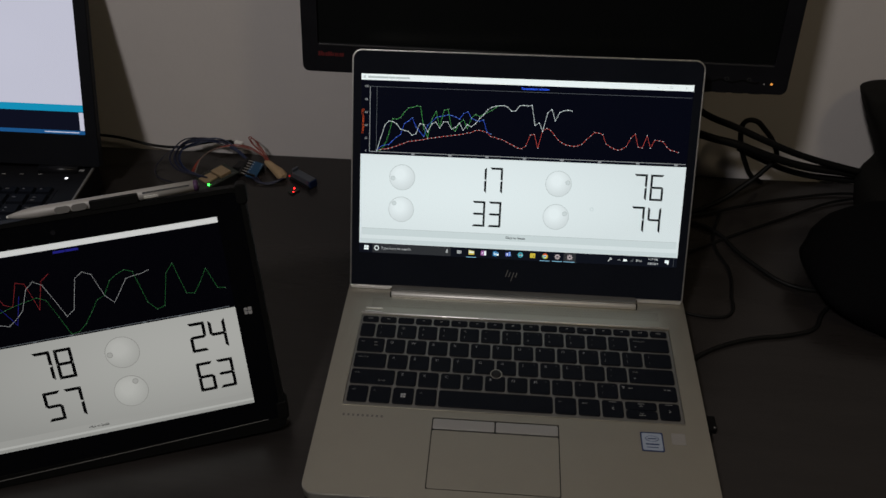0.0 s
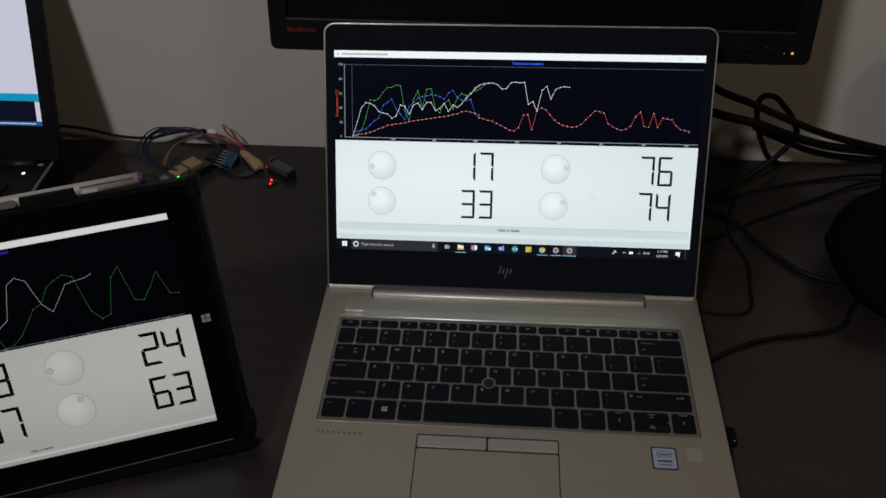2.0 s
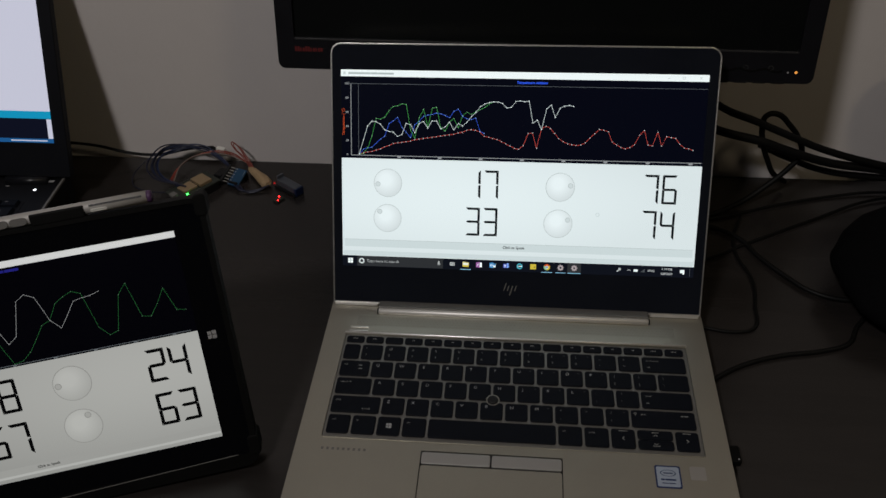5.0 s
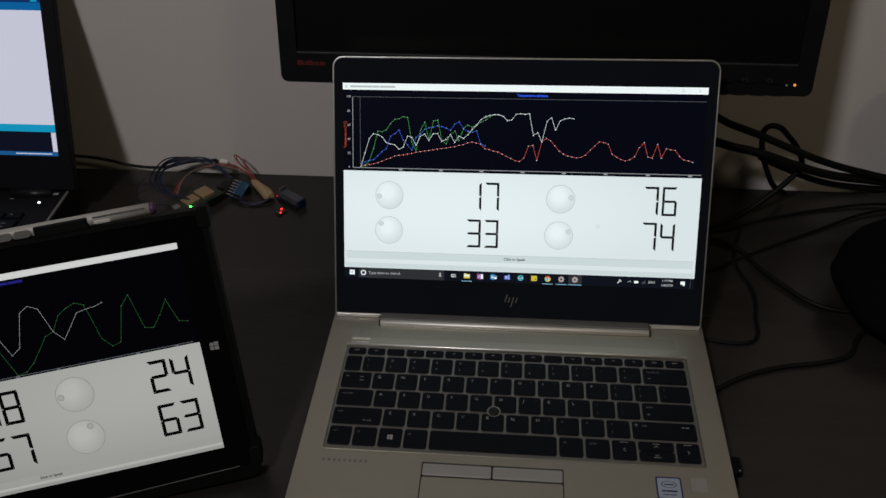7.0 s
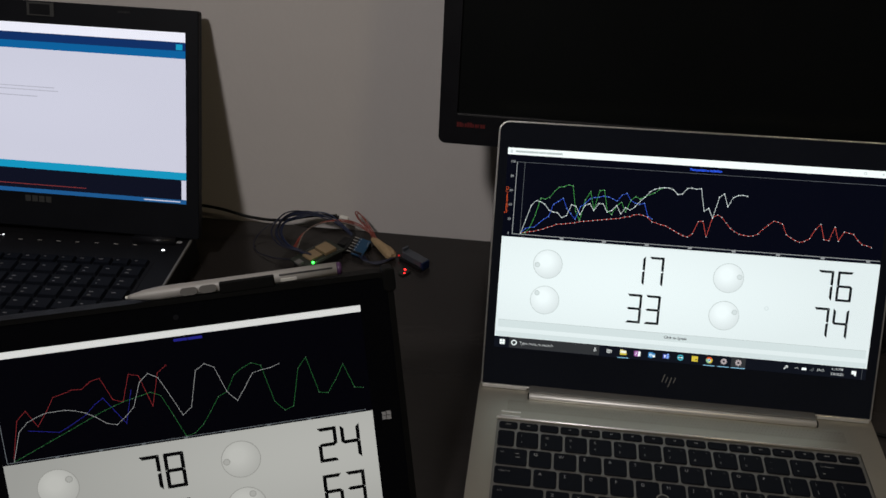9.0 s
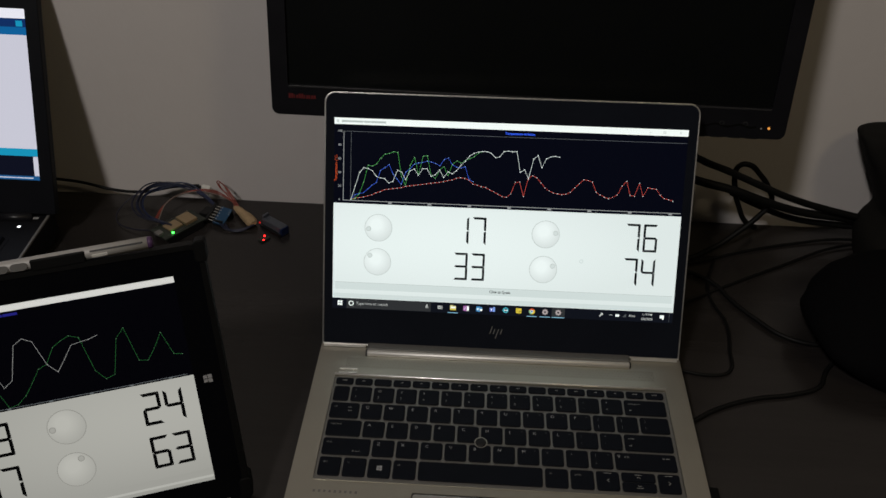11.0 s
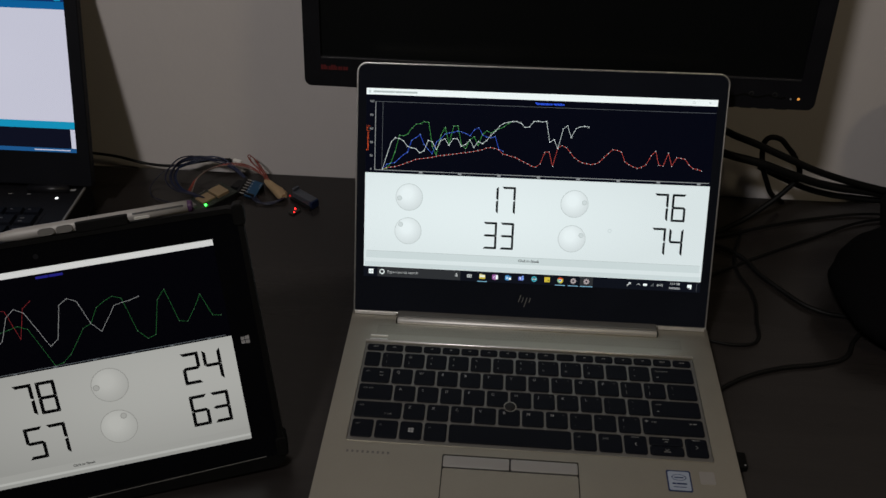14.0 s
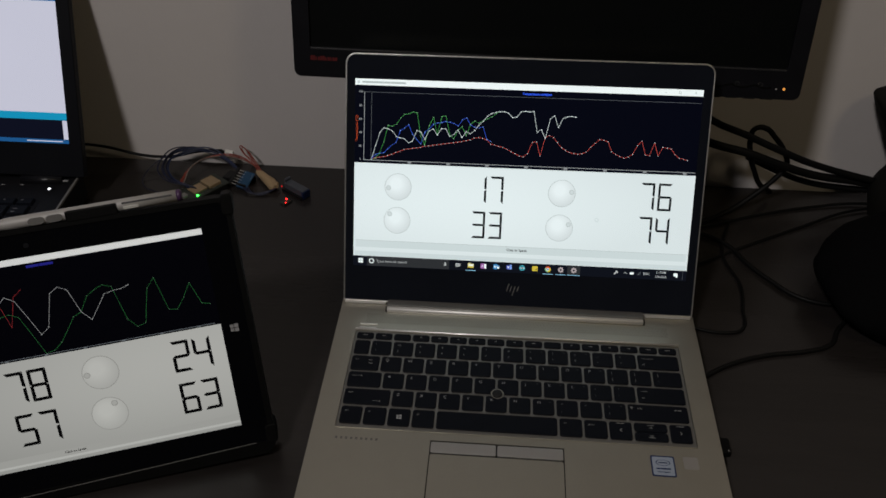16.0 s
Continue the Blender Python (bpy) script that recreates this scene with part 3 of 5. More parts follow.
part("deck_mark", bm, GREY_DK, laptop, "row of small faint engraved marks")
part("power_button", prism(rr(-0.1366, -0.1208, -0.0372, -0.0322, 0.001, 2), 0.0, 0.0006, bevel=0.0002), SILVER, laptop, "slim polished power button")
# pale strips carry the bright lines along the button's two edges
for py in (-0.0371, -0.0325):
    part("power_button_edge", box(-0.1364, -0.1210, py - 0.0005, py + 0.0005, 0.0004, 0.0012, bevel=0.0002), EDGE, laptop)
part("speaker_grille", flat(-0.132, 0.132, -0.0300, -0.0185, 0.00012), GRILLE, laptop, "fine perforated speaker strip")
bm = bmesh.new()
for i in range(88):
    for j in range(4):
        x, y = -0.131 + i * 0.003 + (0.0015 if j % 2 else 0), -0.0286 + j * 0.0028
        disc(x, y, 0.0002, 0.00034, 6, bm=bm)
tagged(part("speaker_hole", bm, GREY_DK, laptop), kind="stuff")
part("hinge_bar", lathe([(-0.1152, 0.0), (-0.1152, 0.0024), (-0.1147, 0.0028), (0.1117, 0.0028), (0.1122, 0.0024), (0.1122, 0.0)], 24), SATIN, laptop, "satin silver hinge bar", pose(0, -0.0136, 0.0012))
for hx in (-0.1158, 0.1126):
    part("hinge_end", lathe([(hx - 0.0004, 0.0027), (hx + 0.0006, 0.0027)], 20), RUBBER, laptop, "", pose(0, -0.0136, 0.0012))
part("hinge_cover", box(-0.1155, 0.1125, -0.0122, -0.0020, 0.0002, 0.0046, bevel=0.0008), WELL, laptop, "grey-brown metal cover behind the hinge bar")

# lid with its display
LID = axes((0, 0.013, 0.8095), (1, 0, 0), (0, 0.45234, 0.89185))
inv = pose(0, 0, 0.76965, SLOPE).inverted()
lid = part("lid", prism(rr(-0.1556, 0.1552, -0.0418, 0.1764, 0.0085, 7, 0.0012), -0.0052, -0.0006, bevel=0.0004), SILVER, laptop, "silver lid edge round a black bezel", inv @ LID)
for a, b in ((-0.1545, -0.1175), (0.1145, 0.1541)):
    part("lid_foot", box(a, b, -0.0442, -0.0416, -0.0050, 0.0002, bevel=0.0003), SATIN, lid, "silver foot of the lid beside the hinge")
part("lid_rim", prism(rr(-0.1556, 0.1552, -0.0418, 0.1764, 0.0085, 7, 0.0012), -0.0007, 0.0002, holes=[rr(-0.1547, 0.1543, -0.0405, 0.1755, 0.0077, 7, 0.0010)]), SILVER_L, lid, "thin polished silver rim")
# bead added along the lid outline to carry its highlight
tube("rim_bead", [(x, y, -0.0002) for x, y in [*rr(-0.1554, 0.1550, -0.0416, 0.1762, 0.0084, 7, 0.0012), (0.1550, 0.1678)]], 0.0006, EDGE, lid, "rounded edge of the lid, paler metal for its highlight", smooth=False)
part("bezel", prism(rr(-0.1548, 0.1544, -0.0406, 0.1756, 0.0078, 7, 0.0010), -0.0008, -0.0001), GLASS_BLACK, lid, "glossy black display bezel")
Z = 0.0002
U0, U1 = -0.1474, 0.1470
part("screen", flat(U0, U1, -0.0092, 0.1553, Z - 0.0001), L_DARK, lid)
part("title_bar", flat(U0, U1, 0.1499, 0.1553, Z), L_BAR, lid)
part("button_panel", flat(U0, U1, 0.0000, 0.0833, Z), L_WHITE, lid, "lit white panel")
part("panel_line", flat(U0 + 0.002, U1 - 0.002, 0.0142, 0.0145, Z + 0.0001), L_LINE, lid)
part("status_strip", flat(U0 + 0.001, U1 - 0.001, 0.0004, 0.0044, Z + 0.0001), L_BTN, lid)
part("speak_button", flat(U0 + 0.002, U1 - 0.002, 0.0080, 0.0142, Z + 0.0001), L_BTN, lid)
part("task_bar", flat(U0, U1, -0.0092, 0.0, Z), L_TASK, lid)
tx = text_mesh("Click to Speak", 0.0031, bold=0.00006)
part("button_text", tx, L_DIGIT, lid, "", pose(-0.0020, 0.0112, Z + 0.0003))
bars(lid, "window_title", U0 + 0.0062, U0 + 0.0440, 0.1525, 0.0015, Z + 0.0002, L_LINE, 3, 12)
part("window_icon", flat(U0 + 0.002, U0 + 0.004, 0.1513, 0.1536, Z + 0.0002), L_DOT, lid)
part("close_button", flat(0.1368, U1, 0.1499, 0.1553, Z + 0.0001), L_BAR, lid)
part("window_control", flat(0.1150, 0.1168, 0.1521, 0.1524, Z + 0.0002), L_LINE, lid)
part("window_control", line([(0.1266, 0.1518), (0.1284, 0.1518), (0.1284, 0.1534), (0.1266, 0.1534), (0.1266, 0.1518)], 0.0003, Z + 0.0002), L_LINE, lid)
part("window_control", line([(0.1398, 0.1518), (0.1414, 0.1534)], 0.0003, Z + 0.0002, line([(0.1398, 0.1534), (0.1414, 0.1518)], 0.0003, Z + 0.0002)), L_LINE, lid)
# graph
V0, VS = 0.0862, 0.00058
part("graph_axis", line([(-0.1392, 0.0860), (-0.1392, 0.1442)], 0.0006, Z + 0.0001, line([(-0.1395, 0.0858), (0.1462, 0.0858)], 0.0006, Z + 0.0001)), L_TICK, lid)
part("graph_frame", line([(-0.1392, 0.1442), (0.1462, 0.1442)], 0.0003, Z + 0.0001, line([(-0.1330, 0.0860), (-0.1330, 0.1442)], 0.0003, Z + 0.0001)), L_AXIS, lid)
for i in range(6):
    part("axis_number", text_mesh(str(i * 20), 0.0027, bold=0.00005), L_TICK, lid, "", pose(-0.1425, V0 + i * 0.0116, Z + 0.0002))
for i in range(8):
    part("axis_number", flat(-0.0990 + i * 0.0338 - 0.0016, -0.0990 + i * 0.0338 + 0.0016, 0.0840, 0.0855, Z + 0.0001), L_TICK, lid)
part("graph_title", text_mesh("Temperature variation", 0.0027, bold=0.00010), L_TITLE, lid, "", pose(0.0086, 0.1470, Z + 0.0001))
part("axis_title", text_mesh("Temperature (°C)", 0.0030), L_ORANGE, lid, "", pose(-0.1456, 0.1130, Z + 0.0002, 0, 0, 90))
WHITE = [1, 21, 41, 48, 47, 44, 36, 34, 33, 27, 30, 46, 44, 33, 46, 49, 40, 50, 50, 39, 42, 49, 38, 47, 44, 49, 57, 63, 71, 75, 77, 78, 78, 76, 70, 71, 79, 80, 79, 80, 50, 54, 41, 70, 75, 58, 71, 74, 75, 74]
GREEN = [1, 2, 10, 27, 52, 51, 54, 63, 69, 70, 73, 72, 37, 25, 54, 66, 41, 68, 69, 41, 36, 49, 54, 41, 58, 63, 60, 64, 67, 70, 75, 78]
BLUE = [1, 8, 10, 11, 17, 23, 27, 45, 49, 54, 40, 33, 26, 44, 49, 56, 58, 59, 61, 60, 58, 55, 64, 67, 57, 54, 53, 55, 37, 34]
RED = [1, 3, 4, 5, 7, 9, 12, 14, 17, 18, 19, 20, 21, 23, 24, 25, 26, 27, 28, 29, 30, 31, 32, 34, 35, 38, 39, 38, 36, 30, 29, 27, 26, 23, 20, 17, 14, 13, 18, 35, 36, 15, 42, 46, 43, 36, 29, 25, 22, 21, 20, 21, 24, 31, 37, 43, 42, 40, 26, 22, 19, 17, 19, 23, 36, 43, 23, 22, 41, 22, 35, 34, 33, 25, 20, 19, 17]
ST, GX = 0.003568, -0.1325
series(lid, "red_line", RED, GX, ST, V0, VS, 0.00040, Z + 0.0002, L_RED, L_PALE)
series(lid, "blue_line", BLUE, GX, ST, V0, VS, 0.00038, Z + 0.00022, L_BLUE, L_BLUE_PT)
series(lid, "green_line", GREEN, GX, ST, V0, VS, 0.00036, Z + 0.00024, L_GREEN, L_GREEN_PT)
series(lid, "white_line", WHITE, GX, ST, V0, VS, 0.00042, Z + 0.00026, L_PALE, L_BAR)
# dials and numbers
LM = (L_KNOB, L_RIM, L_DOT)
dial(lid, -0.1084, 0.0631, 0.0119, -0.0084, -0.0010, Z + 0.0001, LM)
dial(lid, -0.1087, 0.0333, 0.0119, -0.0066, 0.0056, Z + 0.0001, LM)
dial(lid, 0.0345, 0.0634, 0.0119, 0.0084, 0.0014, Z + 0.0001, LM)
dial(lid, 0.0340, 0.0329, 0.0119, 0.0078, 0.0034, Z + 0.0001, LM)
for s, x, y in (("17", -0.0427, 0.0519), ("33", -0.0427, 0.0206), ("76", 0.1020, 0.0518), ("74", 0.1020, 0.0222)):
    for i, ch in enumerate(s):
        digit(ch, x + i * 0.0147, y, 0.0118, 0.0238, Z + 0.0001, L_DIGIT, lid, 0.080)
part("pointer", disc(0.0660, 0.0415, Z + 0.0002, 0.0017, 16, 0.0011), L_BTN, lid)
# task bar
TB = -0.0044
bm = bmesh.new()
for i in (0, 1):
    for j in (0, 1):
        flat(U0 + 0.0046 + i * 0.0022, U0 + 0.0066 + i * 0.0022, TB - 0.0021 + j * 0.0022, TB - 0.0001 + j * 0.0022, Z + 0.0001, bm)
part("start_mark", bm, L_BAR, lid)
part("search_box", flat(U0 + 0.0125, U0 + 0.0862, -0.0088, -0.0002, Z + 0.0001), L_SEARCH, lid)
part("search_ring", disc(U0 + 0.0165, TB, Z + 0.0002, 0.0023, 20, 0.0015), L_BAR, lid)
part("search_text", text_mesh("Type here to search", 0.0034, "LEFT"), L_ICON, lid, "", pose(U0 + 0.0208, TB, Z + 0.0002))
part("microphone_icon", flat(U0 + 0.0822, U0 + 0.0833, TB - 0.0008, TB + 0.0020, Z + 0.0002, line([(U0 + 0.0816, TB + 0.0002), (U0 + 0.0820, TB - 0.0012), (U0 + 0.0835, TB - 0.0012), (U0 + 0.0839, TB + 0.0002)], 0.0003, Z + 0.0002)), L_ICON, lid)
IX, IS = -0.0532, 0.01138


def icon(i, mat, pts=None, hole=0.0, r=0.0025, name="task_icon", lift=0.0002):
    """A flat task bar icon: an outline round its centre, or a disc or ring."""
    cx = IX + i * IS
    if pts is None:
        return part(name, disc(cx, TB, Z + lift, r, 20, hole), mat, lid)
    bm = bmesh.new()
    bm.faces.new([bm.verts.new((cx + x * 0.001, TB + y * 0.001, Z + lift)) for x, y in pts])
    return part(name, bm, mat, lid)


def rect(x0, x1, y0, y1):
    return [(x0, y0), (x1, y0), (x1, y1), (x0, y1)]


icon(0, L_ICON, rect(-2.0, 0.9, -1.5, 1.4))
icon(0, L_TASK, rect(-1.5, 0.4, -0.3, 0.2), name="icon_gap", lift=0.0003)
icon(0, L_ICON, rect(1.3, 2.0, -1.5, 1.4))
icon(1, L_FOLDER, [(-2.6, -2.0), (2.6, -2.0), (2.6, 1.7), (0.2, 1.7), (-0.4, 2.3), (-2.6, 2.3)])
icon(1, L_BAR, rect(-2.1, 2.1, -0.2, 1.0), name="icon_face", lift=0.0003)
icon(1, L_YELLOW, rect(-2.6, 2.6, -2.0, -0.9), name="icon_face", lift=0.0003)
icon(2, L_BAR, rect(-0.6, 2.4, -2.0, 2.0))
icon(2, L_MAUVE, [(-2.6, -2.0), (0.5, -2.5), (0.5, 2.5), (-2.6, 2.0)], name="icon_face", lift=0.0003)
icon(2, L_BAR, [(-1.9, -1.0), (-1.4, -1.0), (-0.3, 1.0), (-0.9, 1.0)], name="icon_letter", lift=0.0004)
icon(3, L_BAR, rect(-0.4, 2.6, -1.7, 1.5))
icon(3, L_SKY, [(-2.7, -2.0), (0.6, -2.5), (0.6, 2.5), (-2.7, 2.0)], name="icon_face", lift=0.0003)
icon(3, L_SKY, [(0.6, 0.6), (1.6, -0.4), (2.6, 0.6), (2.6, 1.5), (0.6, 1.5)], name="icon_face", lift=0.0003)
part("icon_letter", disc(IX + 3 * IS - 0.0010, TB, Z + 0.0004, 0.0010, 14, 0.0005), L_BAR, lid)
icon(4, L_PURPLE, rect(-2.4, 1.0, -1.8, 1.6))
icon(4, L_BLUE_PT, [(0.6, -2.0), (2.4, -1.4), (2.4, 0.6), (0.6, 0.6)], name="icon_face", lift=0.0003)
part("icon_face", disc(IX + 4 * IS + 0.0014, TB + 0.0016, Z + 0.0003, 0.0009, 14), L_BLUE_PT, lid)
part("icon_letter", flat(IX + 4 * IS - 0.0017, IX + 4 * IS + 0.0001, TB + 0.0004, TB + 0.0009, Z + 0.0004, flat(IX + 4 * IS - 0.0011, IX + 4 * IS - 0.0005, TB - 0.0012, TB + 0.0004, Z + 0.0004)), L_BAR, lid)
icon(5, L_TEAL, hole=0.0013, r=0.0025)
icon(5, L_BAR, [(-1.5, -0.3), (1.9, -0.3), (1.9, 0.3), (-1.5, 0.3)], name="icon_bar", lift=0.0003)
icon(6, L_YELLOW, rect(-2.4, 2.4, -2.2, 2.2))
icon(6, L_TASK, [(0.2, -1.0), (1.5, -1.0), (1.5, 0.4)], name="icon_fold", lift=0.0003)
for mt, a0 in ((L_ORANGE, 30), (L_GREEN_PT, 150), (L_YELLOW, 270)):
    icon(7, mt, [(0, 0), *[(2.6 * math.cos(radians(a0 + q)), 2.6 * math.sin(radians(a0 + q))) for q in range(0, 121, 15)]])
icon(7, L_BAR, r=0.0012, name="icon_centre", lift=0.0003)
icon(7, L_SKY, r=0.0009, name="icon_centre", lift=0.0004)
part("active_button", flat(IX + 9 * IS - 0.0056, IX + 9 * IS + 0.0056, -0.0090, -0.0002, Z + 0.0001), L_SEARCH, lid)
for i in (8, 9):
    icon(i, L_GREY_PINK, [((2.7 if q % 4 < 2 else 2.0) * math.cos(math.pi * q / 16), (2.7 if q % 4 < 2 else 2.0) * math.sin(math.pi * q / 16)) for q in range(32)])
    icon(i, L_TASK, r=0.0009, name="icon_centre", lift=0.0003)
for i in (1, 7, 8, 9):
    w = 0.0055 if i == 9 else 0.0045
    part("task_underline", flat(IX + i * IS - w, IX + i * IS + w, -0.0091, -0.0085, Z + 0.0002), L_UNDER, lid)
part("tray_icon", line([(0.0845, TB - 0.0016), (0.0872, TB + 0.0014)], 0.0011, Z + 0.0002, line([(0.0858, TB + 0.0016), (0.0876, TB - 0.0002)], 0.0010, Z + 0.0002)), L_ICON, lid)
part("tray_icon", line([(0.0929, TB - 0.0005), (0.0943, TB + 0.0007), (0.0957, TB - 0.0005)], 0.0004, Z + 0.0002), L_ICON, lid)
part("tray_icon", flat(0.0982, 0.1014, TB - 0.0011, TB + 0.0009, Z + 0.0002, flat(0.1014, 0.1018, TB - 0.0004, TB + 0.0004, Z + 0.0002)), L_BAR, lid)
bm = bmesh.new()
for i in range(4):
    flat(0.1043 + i * 0.0008, 0.1048 + i * 0.0008, TB - 0.0013, TB - 0.0006 + i * 0.0007, Z + 0.0002, bm)
part("tray_icon", bm, L_AXIS, lid)
part("tray_word", text_mesh("ENG", 0.0027, bold=0.00003), L_ICON, lid, "", pose(0.1125, TB, Z + 0.0002))
part("clock_text", text_mesh("1:19 PM", 0.0027, bold=0.00003), L_ICON, lid, "", pose(0.1251, TB + 0.0018, Z + 0.0002))
part("date_text", text_mesh("5/8/2020", 0.0027, bold=0.00003), L_ICON, lid, "", pose(0.1252, TB - 0.0021, Z + 0.0002))
part("note_icon", flat(0.1360, 0.1396, TB - 0.0010, TB + 0.0018, Z + 0.0002, flat(0.1382, 0.1394, TB - 0.0022, TB - 0.0010, Z + 0.0002)), L_BAR, lid)
part("desktop_edge", flat(0.1438, 0.1440, -0.0086, -0.0004, Z + 0.0002), L_AXIS, lid)
# maker's mark as plain slanted strokes
bm = bmesh.new()
for x, a, b in ((-0.0062, 0.0, 0.0068), (-0.0032, -0.0002, 0.0046), (0.0000, -0.0040, 0.0046), (0.0030, 0.0, 0.0046)):
    line([(x - 0.0028 + a * 0.3, -0.0262 + a), (x - 0.0028 + b * 0.3, -0.0262 + b)], 0.0008, Z, bm)
part("bezel_mark", bm, GREY_DK, lid, "small grey slanted strokes")

dongle = thing("usb_receiver", pose(0.1585, -0.1350, 0.7565, SLOPE), "small black usb receiver plugged into the laptop", "usb receiver")
part("shell", box(-0.0015, 0.0075, -0.0072, 0.0072, -0.0028, 0.0030, bevel=0.0010), RUBBER, dongle)
part("plug", box(-0.0035, -0.0015, -0.0060, 0.0060, -0.0020, 0.0022), CHROME, dongle)
part("light", disc(0.0055, -0.0050, 0.0032, 0.0006, 10), LEGEND, dongle)

# ---- tablet ----
TAB = axes((-0.208, -0.161, 0.780), (0.9475, 0.3195, 0.0139), (-0.1455, 0.3918, 0.9085)) @ pose(0, 0, 0, 0, 0, 0.5)
tablet = thing("tablet", TAB, "black tablet in a rugged black case propped upright, screen lit", "tablet")
TL, TR_, TBm, TT = -0.2475, 0.0212, -0.0178, 0.1702
shell = part("case", prism(rr(TL - 0.004, TR_ + 0.0035, -0.0268, TT + 0.0035, 0.010, 5), -0.0150, -0.0012, bevel=0.002), RUBBER, tablet, "matt black rubber case")
part("case_lip", prism(rr(TL - 0.004, TR_ + 0.0035, -0.0268, TT + 0.0035, 0.010, 5), -0.0014, 0.0012, holes=[rr(TL, TR_ - 0.0005, TBm, TT, 0.006, 5)], ), RUBBER, tablet)
for cx, cy in ((TR_ - 0.003, TT - 0.010), (TR_ - 0.003, -0.0190), (TL - 0.0045, TT - 0.010), (TL - 0.0045, -0.0190)):
    part("corner_bumper", prism(rr(cx, cx + 0.0085, cy, cy + 0.0155, 0.003, 4), -0.0158, 0.0022, bevel=0.001), RUBBER, tablet)
part("glass", prism(rr(TL, TR_, TBm, TT, 0.006, 5), -0.0014, 0.0), TABLET_GLASS, tablet, "glossy black glass front")
part("lower_edge", line([(TL + 0.004, -0.0225), (0.010, -0.0165)], 0.0006, 0.0014), GREY_DK, tablet, "thin pale lower edge")
part("home_mark", flat(0.0080, 0.0106, 0.0740, 0.0765, 0.0002, flat(0.0110, 0.0140, 0.0738, 0.0765, 0.0002, flat(0.0080, 0.0106, 0.0769, 0.0794, 0.0002, flat(0.0110, 0.0140, 0.0769, 0.0797, 0.0002)))), LEGEND, tablet, "pale four-pane home mark")
part("camera_hole", disc(-0.113, 0.1615, 0.0002, 0.0018, 16), BLACK_S, tablet)
part("kickstand", prism(rr(-0.225, 0.0, -0.060, 0.045, 0.006), -0.0016, 0.0), BLACK, tablet, "", axes((0, 0.03, -0.016), (1, 0, 0), (0, 0.62, -0.78)) @ pose(0, 0.060, 0))
S0, S1 = -0.2290, 0.0020
scr = part("screen", flat(S0, S1, 0.0, 0.1538, 0.0002), T_DARK, tablet)
part("title_bar", flat(S0, S1, 0.1494, 0.1538, 0.0003), T_BAR, scr)
part("button_panel", flat(S0, S1, 0.0, 0.0817, 0.0003), T_WHITE, scr, "lit white panel")
part("panel_band", flat(S0, S1, 0.0044, 0.0096, 0.0004), T_BAND, scr)
part("panel_line", flat(S0, S1, 0.0026, 0.0044, 0.0004), T_LINE, scr)
part("button_text", text_mesh("Click to Speak", 0.00255, bold=0.00005), T_DIGIT, scr, "", pose(-0.1155, 0.0072, 0.0005))
bars(scr, "graph_title", -0.1165, -0.0985, 0.1470, 0.0018, 0.0004, T_BLUE, 2, 9)
part("graph_axis", line([(-0.226, 0.0830), (-0.002, 0.0830)], 0.0004, 0.0004, line([(-0.2262, 0.0830), (-0.2262, 0.1440)], 0.0004, 0.0004)), L_AXIS, scr)
for i in range(8):
    part("axis_number", flat(-0.198 + i * 0.0262, -0.1955 + i * 0.0262, 0.0820, 0.0829, 0.00045), L_AXIS, scr)
TV, TS = 0.0835, 0.00062
TX, TP = -0.2218, 0.00578
series(scr, "red_line", [4, 42, 51, 33, 46, 61, 63, 66, 65, 72, 74, 50, 46, 74, 71, 37, 71, 78], TX, TP, TV, TS, 0.00028, 0.0004, T_RED, T_RED)
series(scr, "blue_line", [30, 28, 26, 24, 28, 33, 38, 47, 53, 38, 23, 57], TX + 2 * TP, TP, TV, TS, 0.0003, 0.00042, T_BLUE, T_BLUE)
series(scr, "green_line", [0, 4, 8, 12, 16, 20, 24, 28, 32, 36, 40, 43, 46, 48, 50, 52, 47, 24, 0, 2, 10, 23, 37, 41, 58, 64, 68, 64, 23, 12, 15, 55, 66, 26, 24, 37, 53, 26, 24], TX, TP, TV, TS, 0.00026, 0.00044, T_GREEN, T_GREEN_PT)
series(scr, "white_line", [1, 30, 39, 43, 46, 46, 46, 44, 40, 34, 26, 23, 30, 39, 64, 72, 66, 45, 23, 30, 68, 74, 69, 41, 30, 43, 57, 59, 60, 63], TX, TP, TV, TS, 0.00030, 0.00046, T_PALE, T_PALE)
TM = (T_KNOB, T_RIM, T_DOT)
dial(scr, -0.0863, 0.0622, 0.0127, -0.0092, -0.0004, 0.0004, TM)
dial(scr, -0.0866, 0.0301, 0.0127, 0.0046, 0.0074, 0.0004, TM)
dial(scr, -0.1995, 0.0622, 0.0127, 0.0072, 0.0048, 0.0004, TM)
dial(scr, -0.1995, 0.0301, 0.0127, 0.0012, 0.0084, 0.0004, TM)
for s, x, y in (("78", -0.1493, 0.0500), ("57", -0.1493, 0.0178), ("24", -0.0360, 0.0508), ("63", -0.0360, 0.0178)):
    for i, ch in enumerate(s):
        digit(ch, x + i * 0.0152, y, 0.0126, 0.0240, 0.0004, T_DIGIT, scr, 0.098)

pen = thing("stylus", TAB @ pose(-0.1462, 0.1771, -0.0035, 0, 0, 0.75), "grey stylus pen lying on the top edge of the tablet", "stylus")
part("barrel", lathe([(0.0062, 0.0012), (0.0085, 0.0018), (0.016, 0.0034), (0.025, 0.0043), (0.0985, 0.0043), (0.1362, 0.0043)], 24), GREY_PL, pen)
part("tip", lathe([(0.0045, 0.0006), (0.0050, 0.0010), (0.0062, 0.0012)], 16), WHITE_PL, pen, "pale rounded tip")
